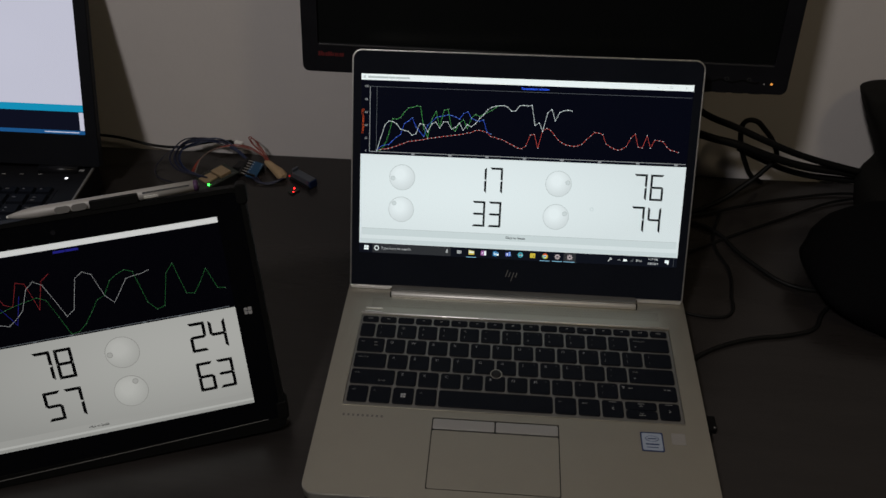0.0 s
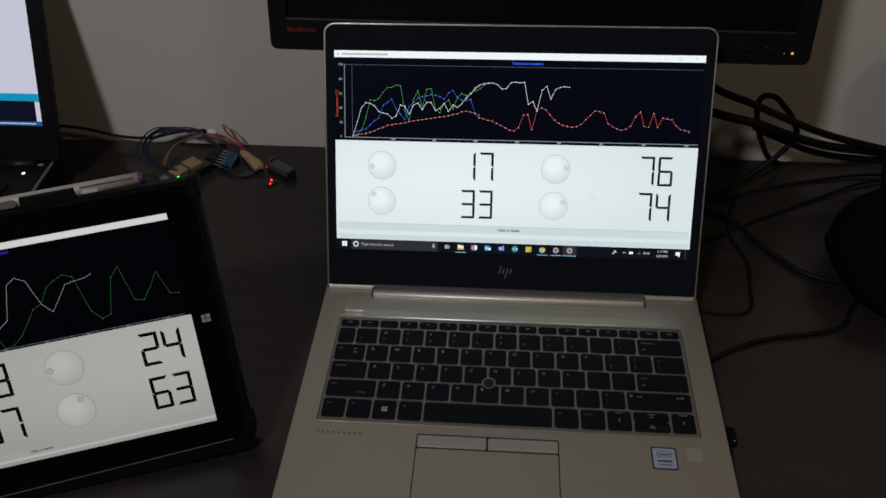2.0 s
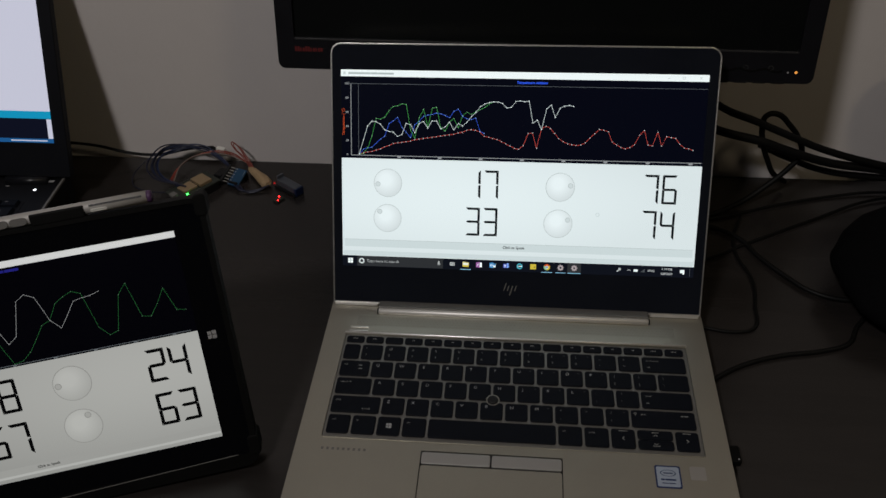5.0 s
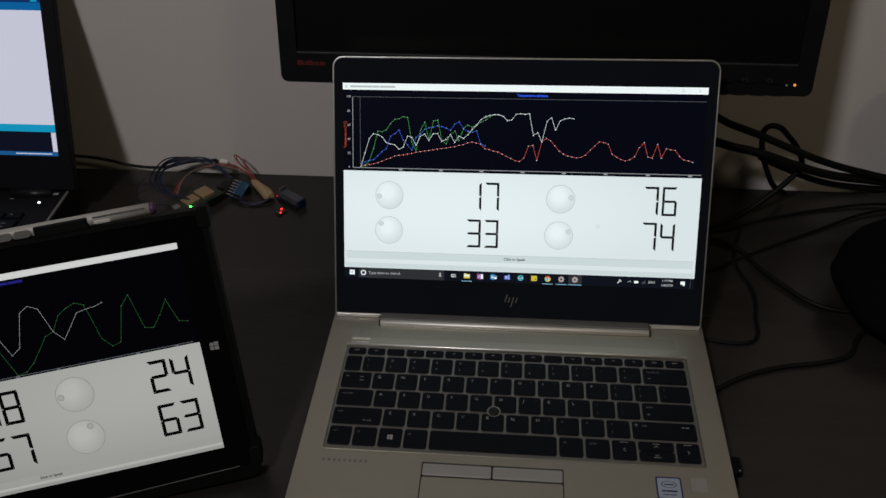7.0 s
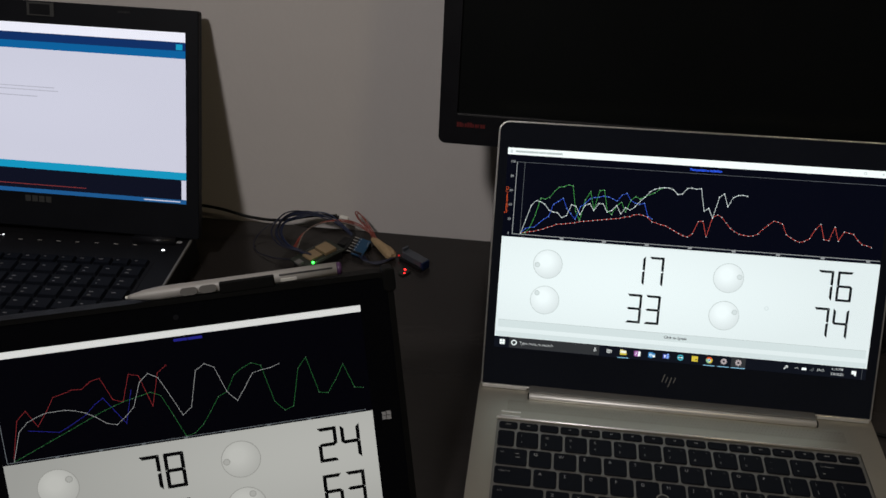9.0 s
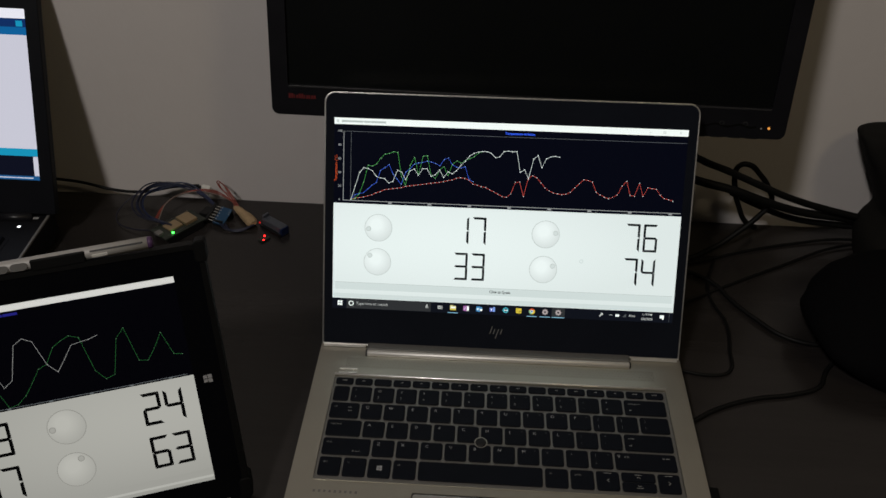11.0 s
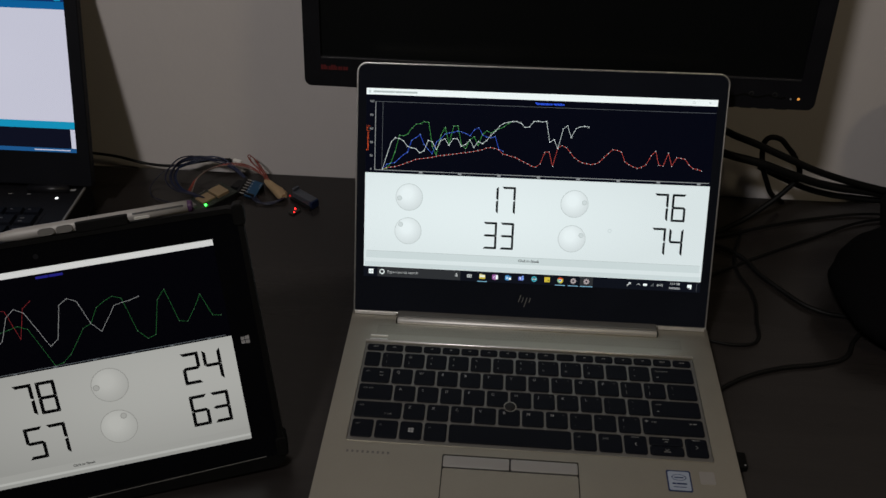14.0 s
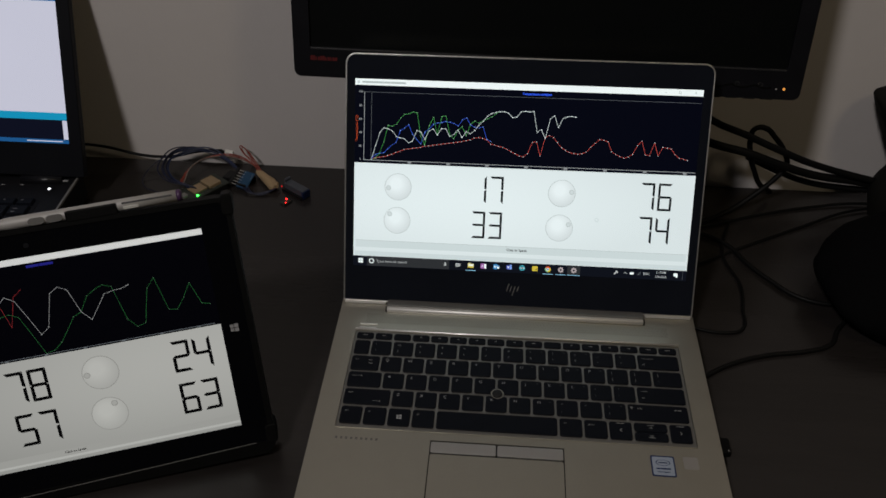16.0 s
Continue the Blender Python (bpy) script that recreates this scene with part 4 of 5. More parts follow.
part("end_cap", lathe([(0.1362, 0.0041), (0.1385, 0.0041), (0.1394, 0.0032)], 24), PURPLE, pen, "dark purple end cap")
part("band", box(0.0620, 0.0965, -0.0056, 0.0026, -0.0020, 0.0050, bevel=0.0012), RUBBER, pen, "black holder gripping the middle")
for bx in (0.0435, 0.0552):
    part("side_button", prism(rr(bx - 0.0054, bx + 0.0054, -0.0025, 0.0025, 0.0024, 5), 0.0, 0.0008, bevel=0.0003), GREY_DK, pen, "", pose(0, -0.0006, 0.0040, 8, 0, 0))
part("slot", prism(rr(0.0995, 0.1335, -0.0006, 0.0006, 0.0005, 3), 0, 0.0005), BLACK, pen, "", pose(0, 0.0014, 0.0039, -18, 0, 0))
part("slot_button", prism(rr(0.1000, 0.1105, -0.0010, 0.0010, 0.0009, 3), 0, 0.0008), WHITE_PL, pen, "", pose(0, -0.0016, 0.0037, 24, 0, 0))

# ---- black laptop at the side ----
DB = Vector((-0.0526, 0.9986, 0))
DXX = Vector((0.9986, 0.0526, 0))
DC = Vector((-0.4762, 0.1593, DZ + 0.0022))
dark = thing("laptop", axes(DC, DXX, DB) @ Matrix.Scale(0.996, 4), "older thick black laptop, open, showing a white code editor", "laptop")
# base: x to the right with 0 at the back right corner, y to the back
DW, DD = 0.352, 0.240
bm = bmesh.new()
prof = [(0.006, 0.001), (-DD + 0.010, 0.001), (-DD, 0.006), (-DD, 0.022), (-DD + 0.004, 0.0262), (-0.004, 0.0300), (0.006, 0.0290)]
lo = [bm.verts.new((-DW, y, z)) for y, z in prof]
hi = [bm.verts.new((0.002, y, z)) for y, z in prof]
bm.faces.new(lo[::-1]), bm.faces.new(hi)
for i in range(len(prof)):
    j = (i + 1) % len(prof)
    bm.faces.new((lo[i], lo[j], hi[j], hi[i]))
part("base", bm, DECK_BLACK, dark)
for fx in (-0.33, -0.03):
    for fy in (-0.215, -0.02):
        part("rubber_foot", prism(rr(fx - 0.01, fx + 0.01, fy - 0.006, fy + 0.006, 0.003), -0.0022, 0.0015), RUBBER, dark)
SLP = math.degrees(math.atan(0.0038 / 0.236))
DKM = pose(0, -0.004, 0.0300, SLP)
part("edge_trim", box(0.0005, 0.0030, -0.200, 0.000, -0.0016, 0.0010, bevel=0.0006), GREY_DK, dark, "thin grey metal edge trim", DKM)
part("keyboard_tray", prism(rr(-0.330, -0.022, -0.150, -0.040, 0.004), -0.001, 0.0004), DECK_BLACK, dark, "", DKM)
kk = {}
rnd = random.Random(7)
for r in range(6):
    h = 0.0105 if r == 0 else 0.0165
    yy = -0.0475 if r == 0 else -0.0460 - r * 0.0185 + 0.0015
    n = 16 if r == 0 else 14
    pw = 0.302 / n
    for i in range(n):
        if r == 5 and 4 <= i <= 8:
            if i != 4:
                continue
            w, cx = pw * 5 - 0.0016, -0.327 + pw * 6.5
        else:
            w, cx = pw - 0.0016, -0.327 + (i + 0.5) * pw
        kid = (round(w, 4), h)
        if kid not in kk:
            b2 = box(-w / 2, w / 2, -h / 2, h / 2, 0, 0.0034)
            for v in b2.verts:
                if v.co.z > 0.001:
                    v.co.x *= 0.86
                    v.co.y = v.co.y * 0.82 + 0.0004
            me = bpy.data.meshes.new("key")
            bmesh.ops.recalc_face_normals(b2, faces=b2.faces)
            b2.to_mesh(me)
            b2.free()
            me.materials.append(KEY)
            kk[kid] = me
        k = part("key", kk[kid], KEY, dark, "", DKM @ pose(cx, yy, 0.0004))
        if w < 0.03:
            b2 = flat(-w * 0.26, -w * 0.26 + rnd.uniform(0.0022, 0.0052), h * 0.06, h * 0.06 + 0.0012, 0.0036)
            if r and rnd.random() < 0.4:
                flat(-w * 0.26, -w * 0.26 + rnd.uniform(0.0018, 0.004), -h * 0.25, -h * 0.25 + 0.0012, 0.0036, b2)
            part("legend", b2, GREY_DK, k)
part("power_button", disc(-0.0200, -0.0220, 0.0008, 0.0042, 20), BLACK, dark, "", DKM)
part("power_light", disc(-0.0200, -0.0220, 0.0012, 0.0017, 16), LED_W, dark, "lit white power light", DKM)
for i, x in enumerate((-0.2070, -0.2025, -0.1980)):
    part("status_light", disc(x, -0.0080, 0.0010, 0.0010, 12), LED_W, dark, "small lit white status light", DKM)
for i in range(7):
    part("media_mark", flat(-0.178 + i * 0.0205, -0.1735 + i * 0.0205, -0.0150, -0.0140, 0.0008), GREY_PL, dark, "", DKM)
for hx in (-0.300, -0.034):
    part("hinge", lathe([(-0.022, 0.0055), (0.022, 0.0055)], 16), BLACK_S, dark, "", pose(hx, -0.010, 0.031))
part("hinge_mark", flat(-0.0165, -0.006, -0.008, -0.0045, 0.0008), LEGEND, dark, "", DKM)
LID_TILT = 21.0
DLID = pose(0.0006, -0.0094, 0.0300, 90 - LID_TILT) @ pose(0, 0, 0, 0, 0, -1.91) @ Matrix.Scale(0.9954, 4)
dl = part("lid", prism(rr(-DW - 0.0010, 0.0112, 0.004, 0.2336, 0.0025, 4), -0.0085, 0.0, bevel=0.001), LID_BLACK, dark, "black lid with a wide matt bezel", DLID)
bx1, by0, by1 = -0.0018, 0.0405, 0.2120
bx0 = bx1 - 0.310
part("screen", flat(bx0, bx1, by0, by1, 0.0004), D_CONSOLE, dl)
part("title_bar", flat(bx0, bx1, 0.2026, by1, 0.0006), D_BAR, dl)
part("menu_band", flat(bx0, bx1, 0.1943, 0.2026, 0.0006), D_NAVY, dl)
part("tool_band", flat(bx0, bx1, 0.1868, 0.1943, 0.0006), D_TOOL, dl)
part("tool_icon", flat(bx1 - 0.0095, bx1 - 0.0030, 0.1950, 0.2005, 0.0008), D_CYAN, dl)
part("editor_page", flat(bx0, bx1, 0.0732, 0.1868, 0.0006), D_WHITE, dl, "lit white editor page")
part("divider_band", flat(bx0, bx1, 0.0656, 0.0732, 0.0006), D_CYAN, dl)
part("console_scrollbar", flat(bx1 - 0.0050, bx1, 0.0450, 0.0652, 0.0006), D_WHITE, dl)
part("status_bar", flat(bx0, bx1, by0, 0.0448, 0.0006), D_STATUS, dl)
for i, (a, b) in enumerate(((0.1495, 0.168), (0.1462, 0.172), (0.1400, 0.150), (0.1345, 0.110))):
    bars(dl, "code_line", bx0 + 0.006, bx0 + 0.006 + b, a, 0.0009, 0.0008, D_TEXT, 5, i)
bars(dl, "console_text", bx0 + 0.008, bx0 + 0.204, 0.0492, 0.0007, 0.0008, D_ERR, 8, 33)
bars(dl, "status_text", bx1 - 0.045, bx1 - 0.006, 0.0427, 0.0011, 0.0008, D_WHITE, 3, 35)
part("webcam_cover", box(-0.163, -0.135, 0.2190, 0.2322, 0.0, 0.0012, bevel=0.0004), FAINT, dl, "small scuffed grey webcam cover")
part("webcam_window", box(-0.160, -0.139, 0.2205, 0.2305, 0.0010, 0.0014), BLACK_S, dl)
part("lid_latch", box(-0.070, -0.058, 0.2270, 0.2290, 0.0, 0.0006), BLACK, dl)
bm = bmesh.new()
for i in range(4):
    flat(-0.1745 + i * 0.0074, -0.1685 + i * 0.0074, 0.0310, 0.0375, 0.0005, bm)
part("bezel_mark", bm, FAINT, dl, "row of four faint grey blocks")

# ---- monitor ----
MT = 12.0
mon = thing("monitor", axes((0.0143, 0.117, 0.9290), (1, -0.004, -0.0150), (0, math.sin(radians(MT)), math.cos(radians(MT)))), "switched-off black desktop monitor standing behind the laptop", "monitor")
MW, MH = 0.2233, 0.300
part("housing", prism(rr(-MW, MW, 0.0, MH, 0.007, 4), -0.030, -0.001, bevel=0.004), BLACK, mon)
part("bezel", prism(rr(-MW, MW, 0.0, MH, 0.006, 4), -0.0010, 0.0040, holes=[rr(-MW + 0.015, MW - 0.015, 0.0265, MH - 0.016, 0.001, 1)]), BLACK_S, mon, "satin black bezel")
part("panel", flat(-MW + 0.014, MW - 0.014, 0.0255, MH - 0.015, 0.0012), DARK_PANEL, mon, "dark switched-off panel")
bm = bmesh.new()
for i in range(11):
    flat(-0.2080 + i * 0.0022, -0.2080 + i * 0.0022 + (0.0013 if i in (2, 6, 8) else 0.0019), 0.0150, 0.0192 if i in (0, 1, 4, 5) else 0.0181, 0.0043, bm)
part("bezel_mark", bm, RED_MARK, mon, "row of small dull red bars")
# lit line of the ledge, made by a paler strip
part("bezel_ledge", box(-MW + 0.0155, MW - 0.0155, 0.0246, 0.0264, 0.0038, 0.0046, bevel=0.0003), LEDGE, mon, "lower ledge of the bezel, paler for the light on it")
for i in range(5):
    part("button", prism(rr(0.130 + i * 0.0150, 0.1405 + i * 0.0150, -0.0005, 0.0006, 0.0005, 2), 0.0, 0.0042), BLACK, mon)
for i in range(3):
    part("button_mark", disc(0.1480 + i * 0.0200, 0.0125, 0.0043, 0.0020, 16, 0.0015), FAINT, mon)
part("standby_light", disc(0.2085, 0.0095, 0.0044, 0.0012, 14), LED_A, mon, "lit amber standby light")
part("light_mark", disc(0.2020, 0.0092, 0.0044, 0.0008, 10), LEGEND, mon)
part("button_groove", line([(0.1380 + 0.0035 * i, 0.0105 + 0.0012 * math.sin(i * 1.1)) for i in range(18)], 0.0018, 0.0043), RUBBER, mon, "wavy dark groove over the buttons")
mi = mon.matrix_world.inverted()
part("neck", box(-0.035, 0.035, 0.172, 0.205, 0.762, 1.06, bevel=0.004), BLACK, mon, "", mi)
part("stand_base", prism(rr(-0.11, 0.11, 0.110, 0.235, 0.02), 0.7502, 0.763, bevel=0.003), BLACK, mon, "", mi)

# ---- small electronics on the desk ----


def on_desk(x, y, turn, z=0.0):
    return pose(x, y, DZ + z, 0, 0, turn)


board = thing("microcontroller_board", on_desk(-0.3480, 0.1800, 54), "tan and dark microcontroller board with a lit green light", "circuit board")
part("board", box(-0.026, 0.026, -0.014, 0.014, 0.0085, 0.0101), PCB, board)
for sy in (-0.0125, 0.0125):
    part("pin_header", box(-0.022, 0.022, sy - 0.0012, sy + 0.0012, 0.0002, 0.0085), BLACK, board)
    bm = bmesh.new()
    for i in range(15):
        box(-0.0205 + i * 0.0029, -0.0200 + i * 0.0029, sy - 0.0003, sy + 0.0003, 0.0101, 0.0118, bm)
    part("pin_row", bm, CHROME, board)
part("module", box(0.0035, 0.0185, -0.0095, 0.0085, 0.0101, 0.0138, bevel=0.0004), GOLD, board, "tan shielded radio module")
part("module_cover", box(-0.0140, 0.0020, -0.0060, 0.0085, 0.0101, 0.0118), GOLD, board)
part("module_gap", box(0.0028, 0.0047, -0.0088, 0.0088, 0.0101, 0.0108), BLACK, board)
part("usb_socket", box(-0.0275, -0.0210, -0.0038, 0.0038, 0.0101, 0.0127), GREY_DK, board)
part("signal_dot", box(-0.0146, -0.0128, -0.0108, -0.0090, 0.0101, 0.0116), LED_G, board, "lit green light")

blue = thing("sensor_module", on_desk(-0.3060, 0.2030, 72), "small blue sensor circuit board with a pin header", "circuit board")
TIP = pose(0, 0, 0.0035, 6, -20, 0)
part("board", box(-0.0112, 0.0112, -0.0070, 0.0060, 0.0040, 0.0056), PCB_BLUE, blue, "", TIP)
part("pin_header", box(-0.0120, 0.0120, 0.0120, 0.0150, 0.0055, 0.0080), BLACK, blue, "", TIP)
for i in range(6):
    part("pin", box(-0.0097 + i * 0.0038, -0.0091 + i * 0.0038, 0.0062, 0.0150, 0.0058, 0.0064), GREY_PL, blue, "", TIP)
    part("solder_pad", disc(-0.0094 + i * 0.0038, 0.0044, 0.0058, 0.0007, 10), GREY_PL, blue, "", TIP)
for i in range(3):
    part("solder_pad", disc(0.0040 + i * 0.0022, -0.0056, 0.0058, 0.0005, 8), GREY_PL, blue, "", TIP)
part("socket", box(-0.0090, 0.0060, 0.0150, 0.0245, 0.0030, 0.0110, bevel=0.0006), BLACK, blue, "black wire socket")
for fx in (-0.010, 0.010):
    part("leg", box(fx - 0.001, fx + 0.001, -0.0060, 0.0060, 0.0002, 0.0075), BLACK, blue)

probe = thing("light_sensor", on_desk(-0.2455, 0.1920, -36), "slate-blue sensor block with a glowing red dot, the light's reflection on the desk", "sensor")
part("block", box(-0.0150, 0.0165, -0.0050, 0.0050, 0.0004, 0.0105, bevel=0.0012), SENSOR, probe)
part("end_cap", box(0.0130, 0.0172, -0.0054, 0.0054, 0.0002, 0.0098, bevel=0.0010), W_BLUE, probe, "dark blue end")
part("foot", box(-0.0160, 0.0165, -0.0080, -0.0045, 0.0004, 0.0034), BLACK, probe)
part("fin", box(-0.0150, -0.0125, -0.0040, 0.0040, 0.0105, 0.0140), SENSOR, probe)
part("signal_glow", box(-0.0180, -0.0166, -0.0072, -0.0058, 0.0040, 0.0054), LED_R2, probe)
# strip and two glowing dots, added for the red light's reflection in the desk
part("glint_strip", box(0.0022, 0.0094, -0.0262, -0.0150, 0.0004, 0.0020), PCB, probe, "thin dark strip added under the red dots")
part("signal_dot", box(0.0031, 0.0043, -0.0185, -0.0173, 0.0020, 0.0034), RED_GLINT, probe, "glowing red dot, the light's reflection on the desk")
part("signal_dot", box(0.0074, 0.0084, -0.0234, -0.0224, 0.0020, 0.0028), RED_GLINT, probe, "glowing red dot, the light's reflection on the desk")

wrap = thing("tape_wrap", on_desk(-0.283, 0.208, -47), "tan masking tape wrapped round a bundle of wires", "tape")
bm = bmesh.new()
rings = []
rnd = random.Random(3)
for i, (x, w, h) in enumerate(((-0.021, 0.0026, 0.0030), (-0.014, 0.0040, 0.0042), (-0.004, 0.0046, 0.0048), (0.008, 0.0060, 0.0054), (0.016, 0.0064, 0.0046), (0.0205, 0.0036, 0.0028))):
    ring = []
    for k in range(12):
        a = 2 * math.pi * k / 12
        j = 1 + rnd.uniform(-0.1, 0.1)
        ring.append(bm.verts.new((x + rnd.uniform(-0.0006, 0.0006), w * math.cos(a) * j, 0.0056 + h * math.sin(a) * j)))
    rings.append(ring)
for a, b in zip(rings, rings[1:]):
    for k in range(12):
        bm.faces.new((a[k], a[(k + 1) % 12], b[(k + 1) % 12], b[k]))
bm.faces.new(rings[0][::-1]), bm.faces.new(rings[-1])
part("wrapping", bm, TAN, wrap)

wires = thing("jumper_wires", on_desk(0, 0, 0), "tangle of blue, black and orange jumper wires on the desk", "wires")
R = 0.0008

rnd = random.Random(11)
for i in range(7):
    j = rnd.uniform(-0.004, 0.004)
    mid = (-0.385 + j, 0.226 + j * 0.4, 0.022 + 0.0018 * i)
    pts = [(-0.362 + 0.0015 * i, 0.176 + j * 0.5, 0.012), (-0.385 - 0.002 * i + j, 0.190, 0.014 + 0.001 * i), (-0.397 + j, 0.212, 0.020 + 0.0015 * i), mid, (-0.355 + j, 0.232, 0.026 + j), (-0.335 + j, 0.226, 0.020), (-0.316, 0.214 + j * 0.5, 0.012)]
    tube("wire", pts, R, (W_BLUE, W_NAVY, W_BLUE, W_NAVY, W_BLUE, W_NAVY, W_NAVY)[i], wires)
for i in range(3):
    j = 0.0022 * i
    tube("wire", [(-0.378 + j, 0.190, 0.008), (-0.372 + j, 0.208, 0.015 + j), (-0.350 + j, 0.226, 0.022), (-0.318, 0.229, 0.022 - j), (-0.298, 0.222, 0.013)], 0.0006, (W_RED, W_RED, W_WHITE)[i], wires)
for i in range(2):
    j = 0.0020 * i
    tube("wire", [(-0.297 + j, 0.222, 0.008), (-0.307 + j, 0.231, 0.016), (-0.317 + j, 0.236, 0.025 - j), (-0.3185 + j, 0.238, 0.030 - j), (-0.3145 + j, 0.237, 0.029 - j), (-0.304 + j, 0.230, 0.018), (-0.294 + j, 0.220, 0.008)], 0.0006, W_RED, wires)
tube("wire", [(-0.372, 0.172, 0.006), (-0.402, 0.178, 0.003), (-0.424, 0.195, 0.002), (-0.425, 0.214, 0.006), (-0.405, 0.228, 0.018), (-0.375, 0.233, 0.026)], 0.0005, W_NAVY, wires)
for i in range(3):
    tube("wire", [(-0.306 + 0.003 * i, 0.190, 0.006), (-0.298 + 0.002 * i, 0.184, 0.003), (-0.284, 0.186 - 0.002 * i, 0.002), (-0.268, 0.192, 0.005)], R, W_NAVY, wires)
part("connector", box(-0.005, 0.005, -0.0027, 0.0027, -0.0025, 0.0025, bevel=0.0008), WHITE_PL, wires, "white plug on the wires", pose(-0.3322, 0.2365, 0.0212, 0, 8, -8))
tube("plug", [(-0.372, 0.2370, 0.0225), (-0.355, 0.2372, 0.0228), (-0.338, 0.2368, 0.0218)], 0.0021, W_BLACK, wires, "black plug body")

usb = thing("usb_cable", on_desk(0, 0, 0), "black usb cable running along the wall", "cable")
tube("lead", [(-0.56, 0.236, 0.030), (-0.520, 0.240, 0.024), (-0.478, 0.2385, 0.021), (-0.440, 0.2375, 0.013), (-0.405, 0.2360, 0.013), (-0.370, 0.2365, 0.021), (-0.340, 0.2360, 0.0245)], 0.0017, W_BLACK, usb)

# ---- cables and bag at the other side ----


def cable(name, pts, r, label):
    ob = thing(name, on_desk(0, 0, 0), label, "cable", group="cables beside the laptop")
    tube("lead", pts, r, W_BLACK, ob)
    return ob


cable("power_cable", [(0.120, 0.200, 0.150), (0.160, 0.190, 0.134), (0.190, 0.185, 0.114), (0.225, 0.185, 0.0995), (0.262, 0.188, 0.082), (0.300, 0.192, 0.065), (0.350, 0.198, 0.048), (0.40, 0.200, 0.036)], 0.0037, "thick black monitor cable hanging down to the desk")
cable("power_cable", [(0.120, 0.205, 0.112), (0.160, 0.196, 0.096), (0.198, 0.190, 0.0845), (0.235, 0.190, 0.075), (0.272, 0.194, 0.060), (0.310, 0.198, 0.047), (0.355, 0.202, 0.039), (0.41, 0.204, 0.031)], 0.0044, "thick black power cable hanging down to the desk")
cable("power_cable", [(0.245, 0.222, 0.052), (0.275, 0.217, 0.040), (0.310, 0.211, 0.030), (0.355, 0.208, 0.026), (0.410, 0.207, 0.024)], 0.0034, "black power cable lying along the wall under the thicker ones")
cable("looped_cable", [(0.150, 0.166, 0.003), (0.187, 0.163, 0.003), (0.225, 0.182, 0.006), (0.252, 0.194, 0.020), (0.272, 0.199, 0.040), (0.280, 0.200, 0.055), (0.274, 0.199, 0.072), (0.260, 0.198, 0.090), (0.246, 0.198, 0.101), (0.237, 0.198, 0.099), (0.2355, 0.198, 0.088), (0.241, 0.199, 0.066), (0.251, 0.203, 0.044), (0.262, 0.210, 0.025), (0.280, 0.222, 0.008)], 0.0028, "black cable standing up in a loop")
cable("charger_cable", [(0.150, 0.152, 0.003), (0.190, 0.146, 0.003), (0.216, 0.128, 0.003), (0.229, 0.101, 0.003), (0.246, 0.075, 0.003), (0.268, 0.051, 0.003), (0.297, 0.043, 0.003), (0.330, 0.050, 0.003)], 0.0022, "black charger cable lying on the desk")
cable("thin_cable", [(0.150, 0.158, 0.002), (0.195, 0.160, 0.002), (0.260, 0.185, 0.002), (0.320, 0.204, 0.002), (0.38, 0.214, 0.003), (0.43, 0.205, 0.003)], 0.0015, "black cable lying on the desk")
cable("thin_cable", [(0.150, 0.085, 0.002), (0.185, 0.098, 0.002), (0.221, 0.120, 0.002), (0.300, 0.166, 0.002), (0.365, 0.200, 0.003), (0.43, 0.212, 0.003)], 0.0015, "black cable lying on the desk")
cable("thin_cable", [(0.225, 0.165, 0.002), (0.212, 0.130, 0.002), (0.209, 0.106, 0.002), (0.217, 0.066, 0.002), (0.212, 0.030, 0.002), (0.206, 0.004, 0.002), (0.190, -0.002, 0.002), (0.155, 0.004, 0.002)], 0.0015, "black cable curling on the desk")
cable("mouse_cable", [(0.158, -0.060, 0.002), (0.185, -0.042, 0.002), (0.220, -0.028, 0.002), (0.257, -0.020, 0.002), (0.280, -0.010, 0.002), (0.292, 0.010, 0.002), (0.31, 0.03, 0.003)], 0.0020, "black cable bending round on the desk")

bag = thing("shoulder_bag", on_desk(0, 0, 0), "slumped black nylon bag with straps beside the cables", "bag")


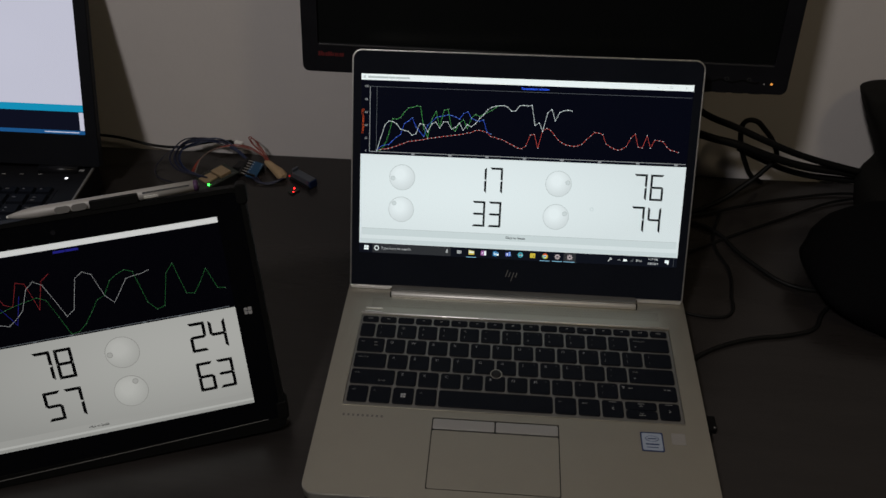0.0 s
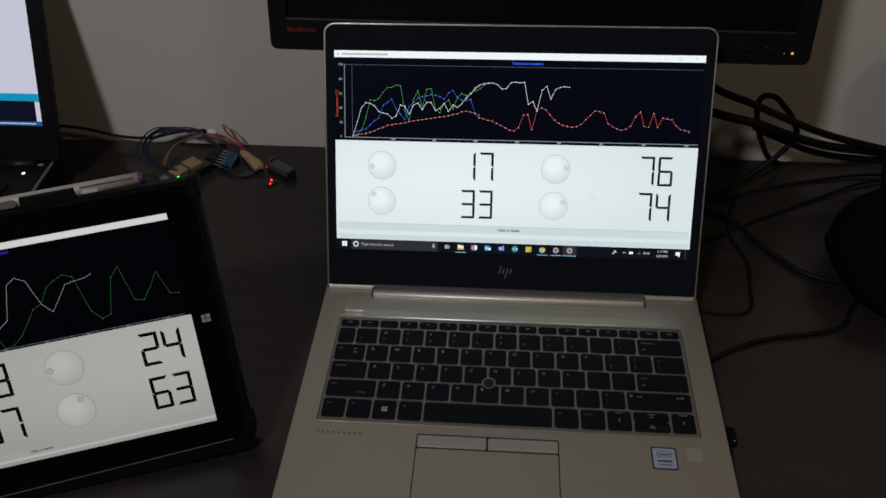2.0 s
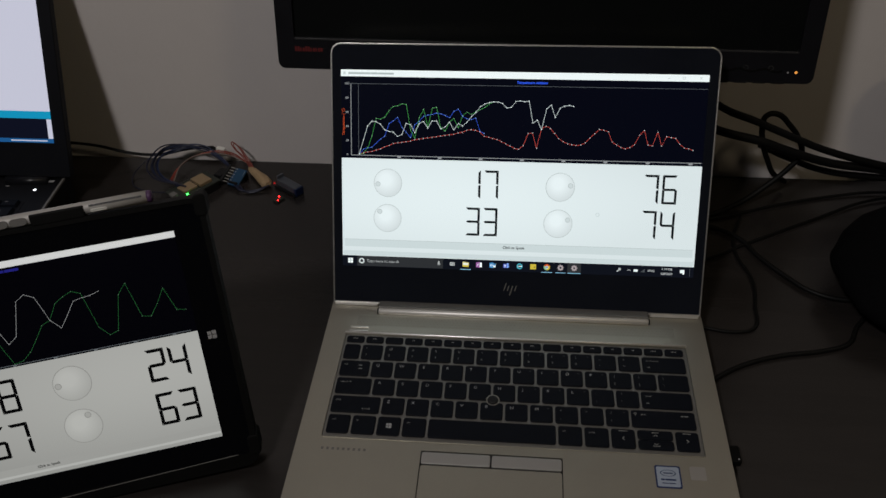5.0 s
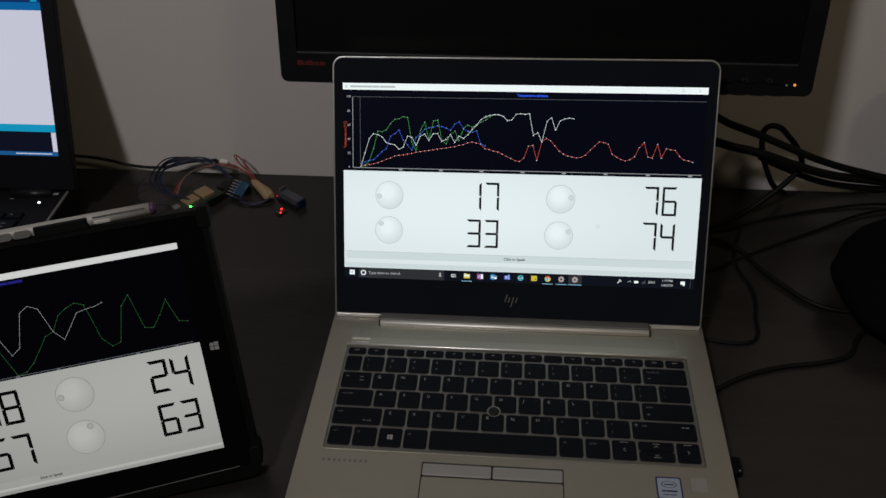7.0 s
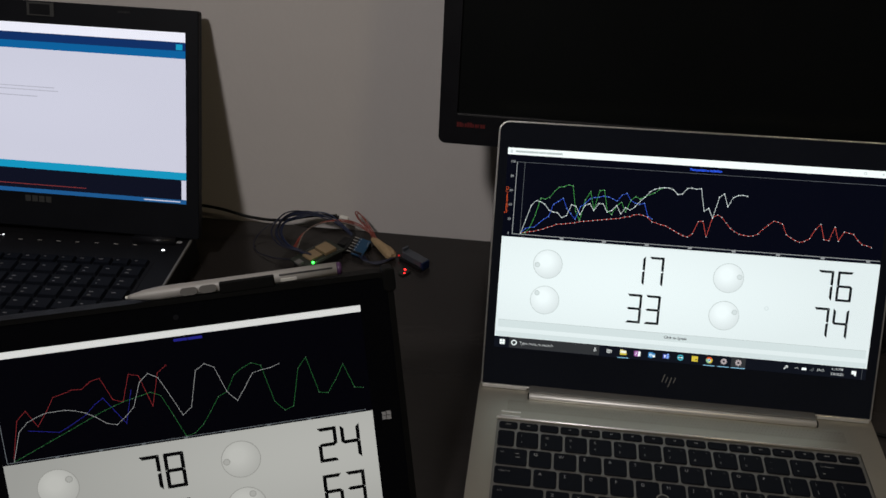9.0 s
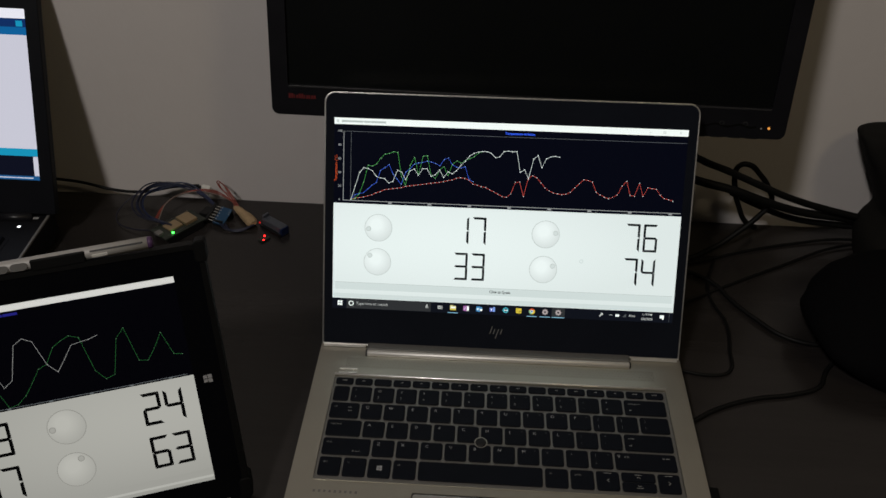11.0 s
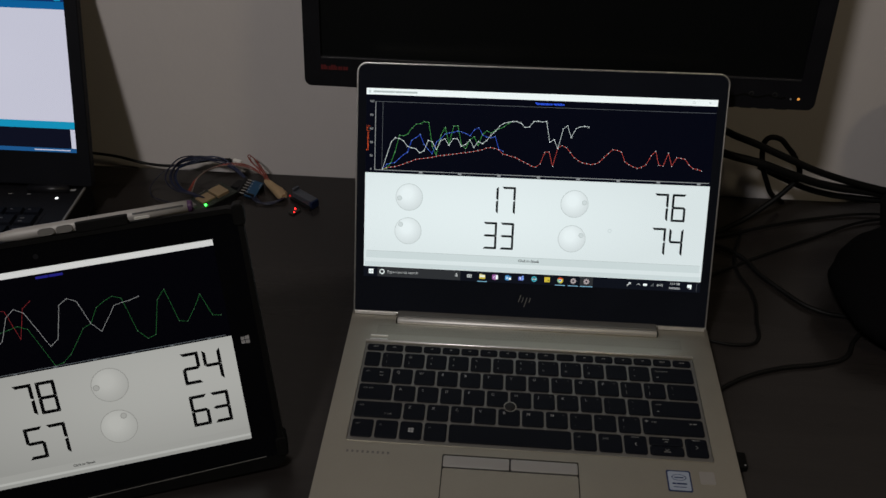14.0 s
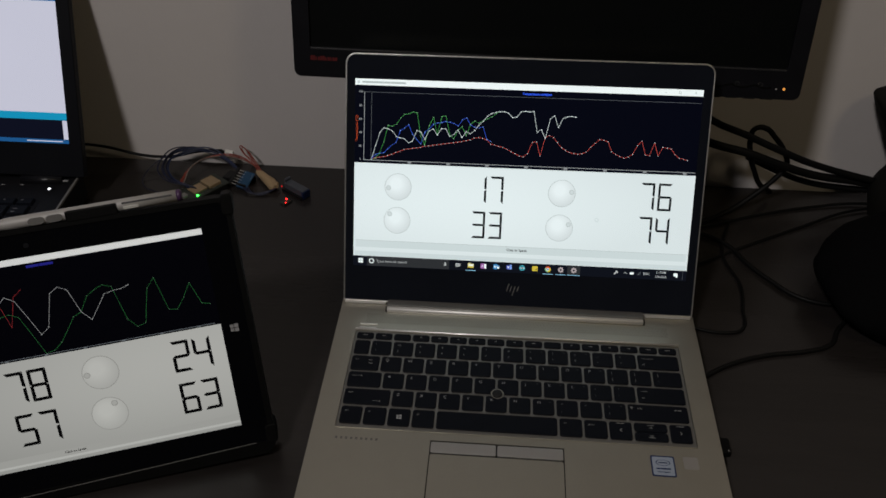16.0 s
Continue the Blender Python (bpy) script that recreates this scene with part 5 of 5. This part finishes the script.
def lump(name, rows, mat, parent, label="", n=56, seed=1, p=0.75):
    """A soft upright body from rows of height, centre and half-widths, with folds."""
    bm = bmesh.new()
    rings = []
    fine = []
    for i in range(len(rows) - 1):
        r0, r1, r2, r3 = (rows[max(0, min(len(rows) - 1, i + k))] for k in (-1, 0, 1, 2))
        for k in range(3):
            t = k / 3
            fine.append([0.5 * (2 * q1 + (q2 - q0) * t + (2 * q0 - 5 * q1 + 4 * q2 - q3) * t * t + (3 * q1 - q0 - 3 * q2 + q3) * t ** 3) for q0, q1, q2, q3 in zip(r0, r1, r2, r3)])
    fine.append(rows[-1])
    for z, cx, cy, a, b in fine:
        ring = []
        for k in range(n):
            t = 2 * math.pi * k / n
            c, s = math.cos(t), math.sin(t)
            x = cx + a * math.copysign(abs(c) ** p, c)
            y = cy + b * math.copysign(abs(s) ** p, s)
            d = 0.005 * noise.noise(Vector((x * 22 + seed, y * 22, z * 26))) + 0.0022 * noise.noise(Vector((x * 70, y * 70 + seed, z * 45)))
            ring.append(bm.verts.new((x + d * c, y + d * s, max(0.0005, z))))
        rings.append(ring)
    for p, q in zip(rings, rings[1:]):
        for k in range(n):
            bm.faces.new((p[k], p[(k + 1) % n], q[(k + 1) % n], q[k])).smooth = True
    bm.faces.new(rings[0][::-1]), bm.faces.new(rings[-1])
    return part(name, bm, mat, parent, label)


lump("body", [(0.0005, 0.454, 0.140, 0.080, 0.075), (0.015, 0.456, 0.142, 0.090, 0.085), (0.040, 0.459, 0.150, 0.090, 0.080), (0.055, 0.464, 0.166, 0.083, 0.064), (0.064, 0.467, 0.180, 0.082, 0.052), (0.083, 0.464, 0.194, 0.089, 0.041), (0.105, 0.462, 0.203, 0.099, 0.033), (0.122, 0.462, 0.208, 0.109, 0.028), (0.132, 0.462, 0.210, 0.115, 0.025), (0.137, 0.462, 0.211, 0.113, 0.021), (0.139, 0.462, 0.211, 0.100, 0.015)], CANVAS, bag, seed=2, p=0.55)
lump("front_pocket", [(0.0005, 0.390, 0.030, 0.072, 0.055), (0.012, 0.388, 0.034, 0.086, 0.062), (0.026, 0.380, 0.044, 0.101, 0.064), (0.042, 0.380, 0.054, 0.097, 0.060), (0.058, 0.388, 0.066, 0.082, 0.052), (0.070, 0.408, 0.070, 0.060, 0.036), (0.075, 0.412, 0.072, 0.035, 0.022)], FABRIC, bag, "rounded black front pocket", seed=5)
tube("strap", [(0.395, 0.170, 0.045), (0.380, 0.128, 0.058), (0.374, 0.100, 0.064), (0.385, 0.058, 0.072), (0.405, 0.008, 0.050)], 0.0028, FABRIC, bag, "thin black strap")
tube("handle", [(0.392, 0.190, 0.130), (0.400, 0.184, 0.141), (0.427, 0.182, 0.144), (0.454, 0.184, 0.140), (0.462, 0.192, 0.131)], 0.0035, BLACK_S, bag, "shiny black top handle")
part("buckle", box(0.396, 0.414, 0.168, 0.178, 0.107, 0.116, bevel=0.0015), BLACK_S, bag, "shiny black buckle")
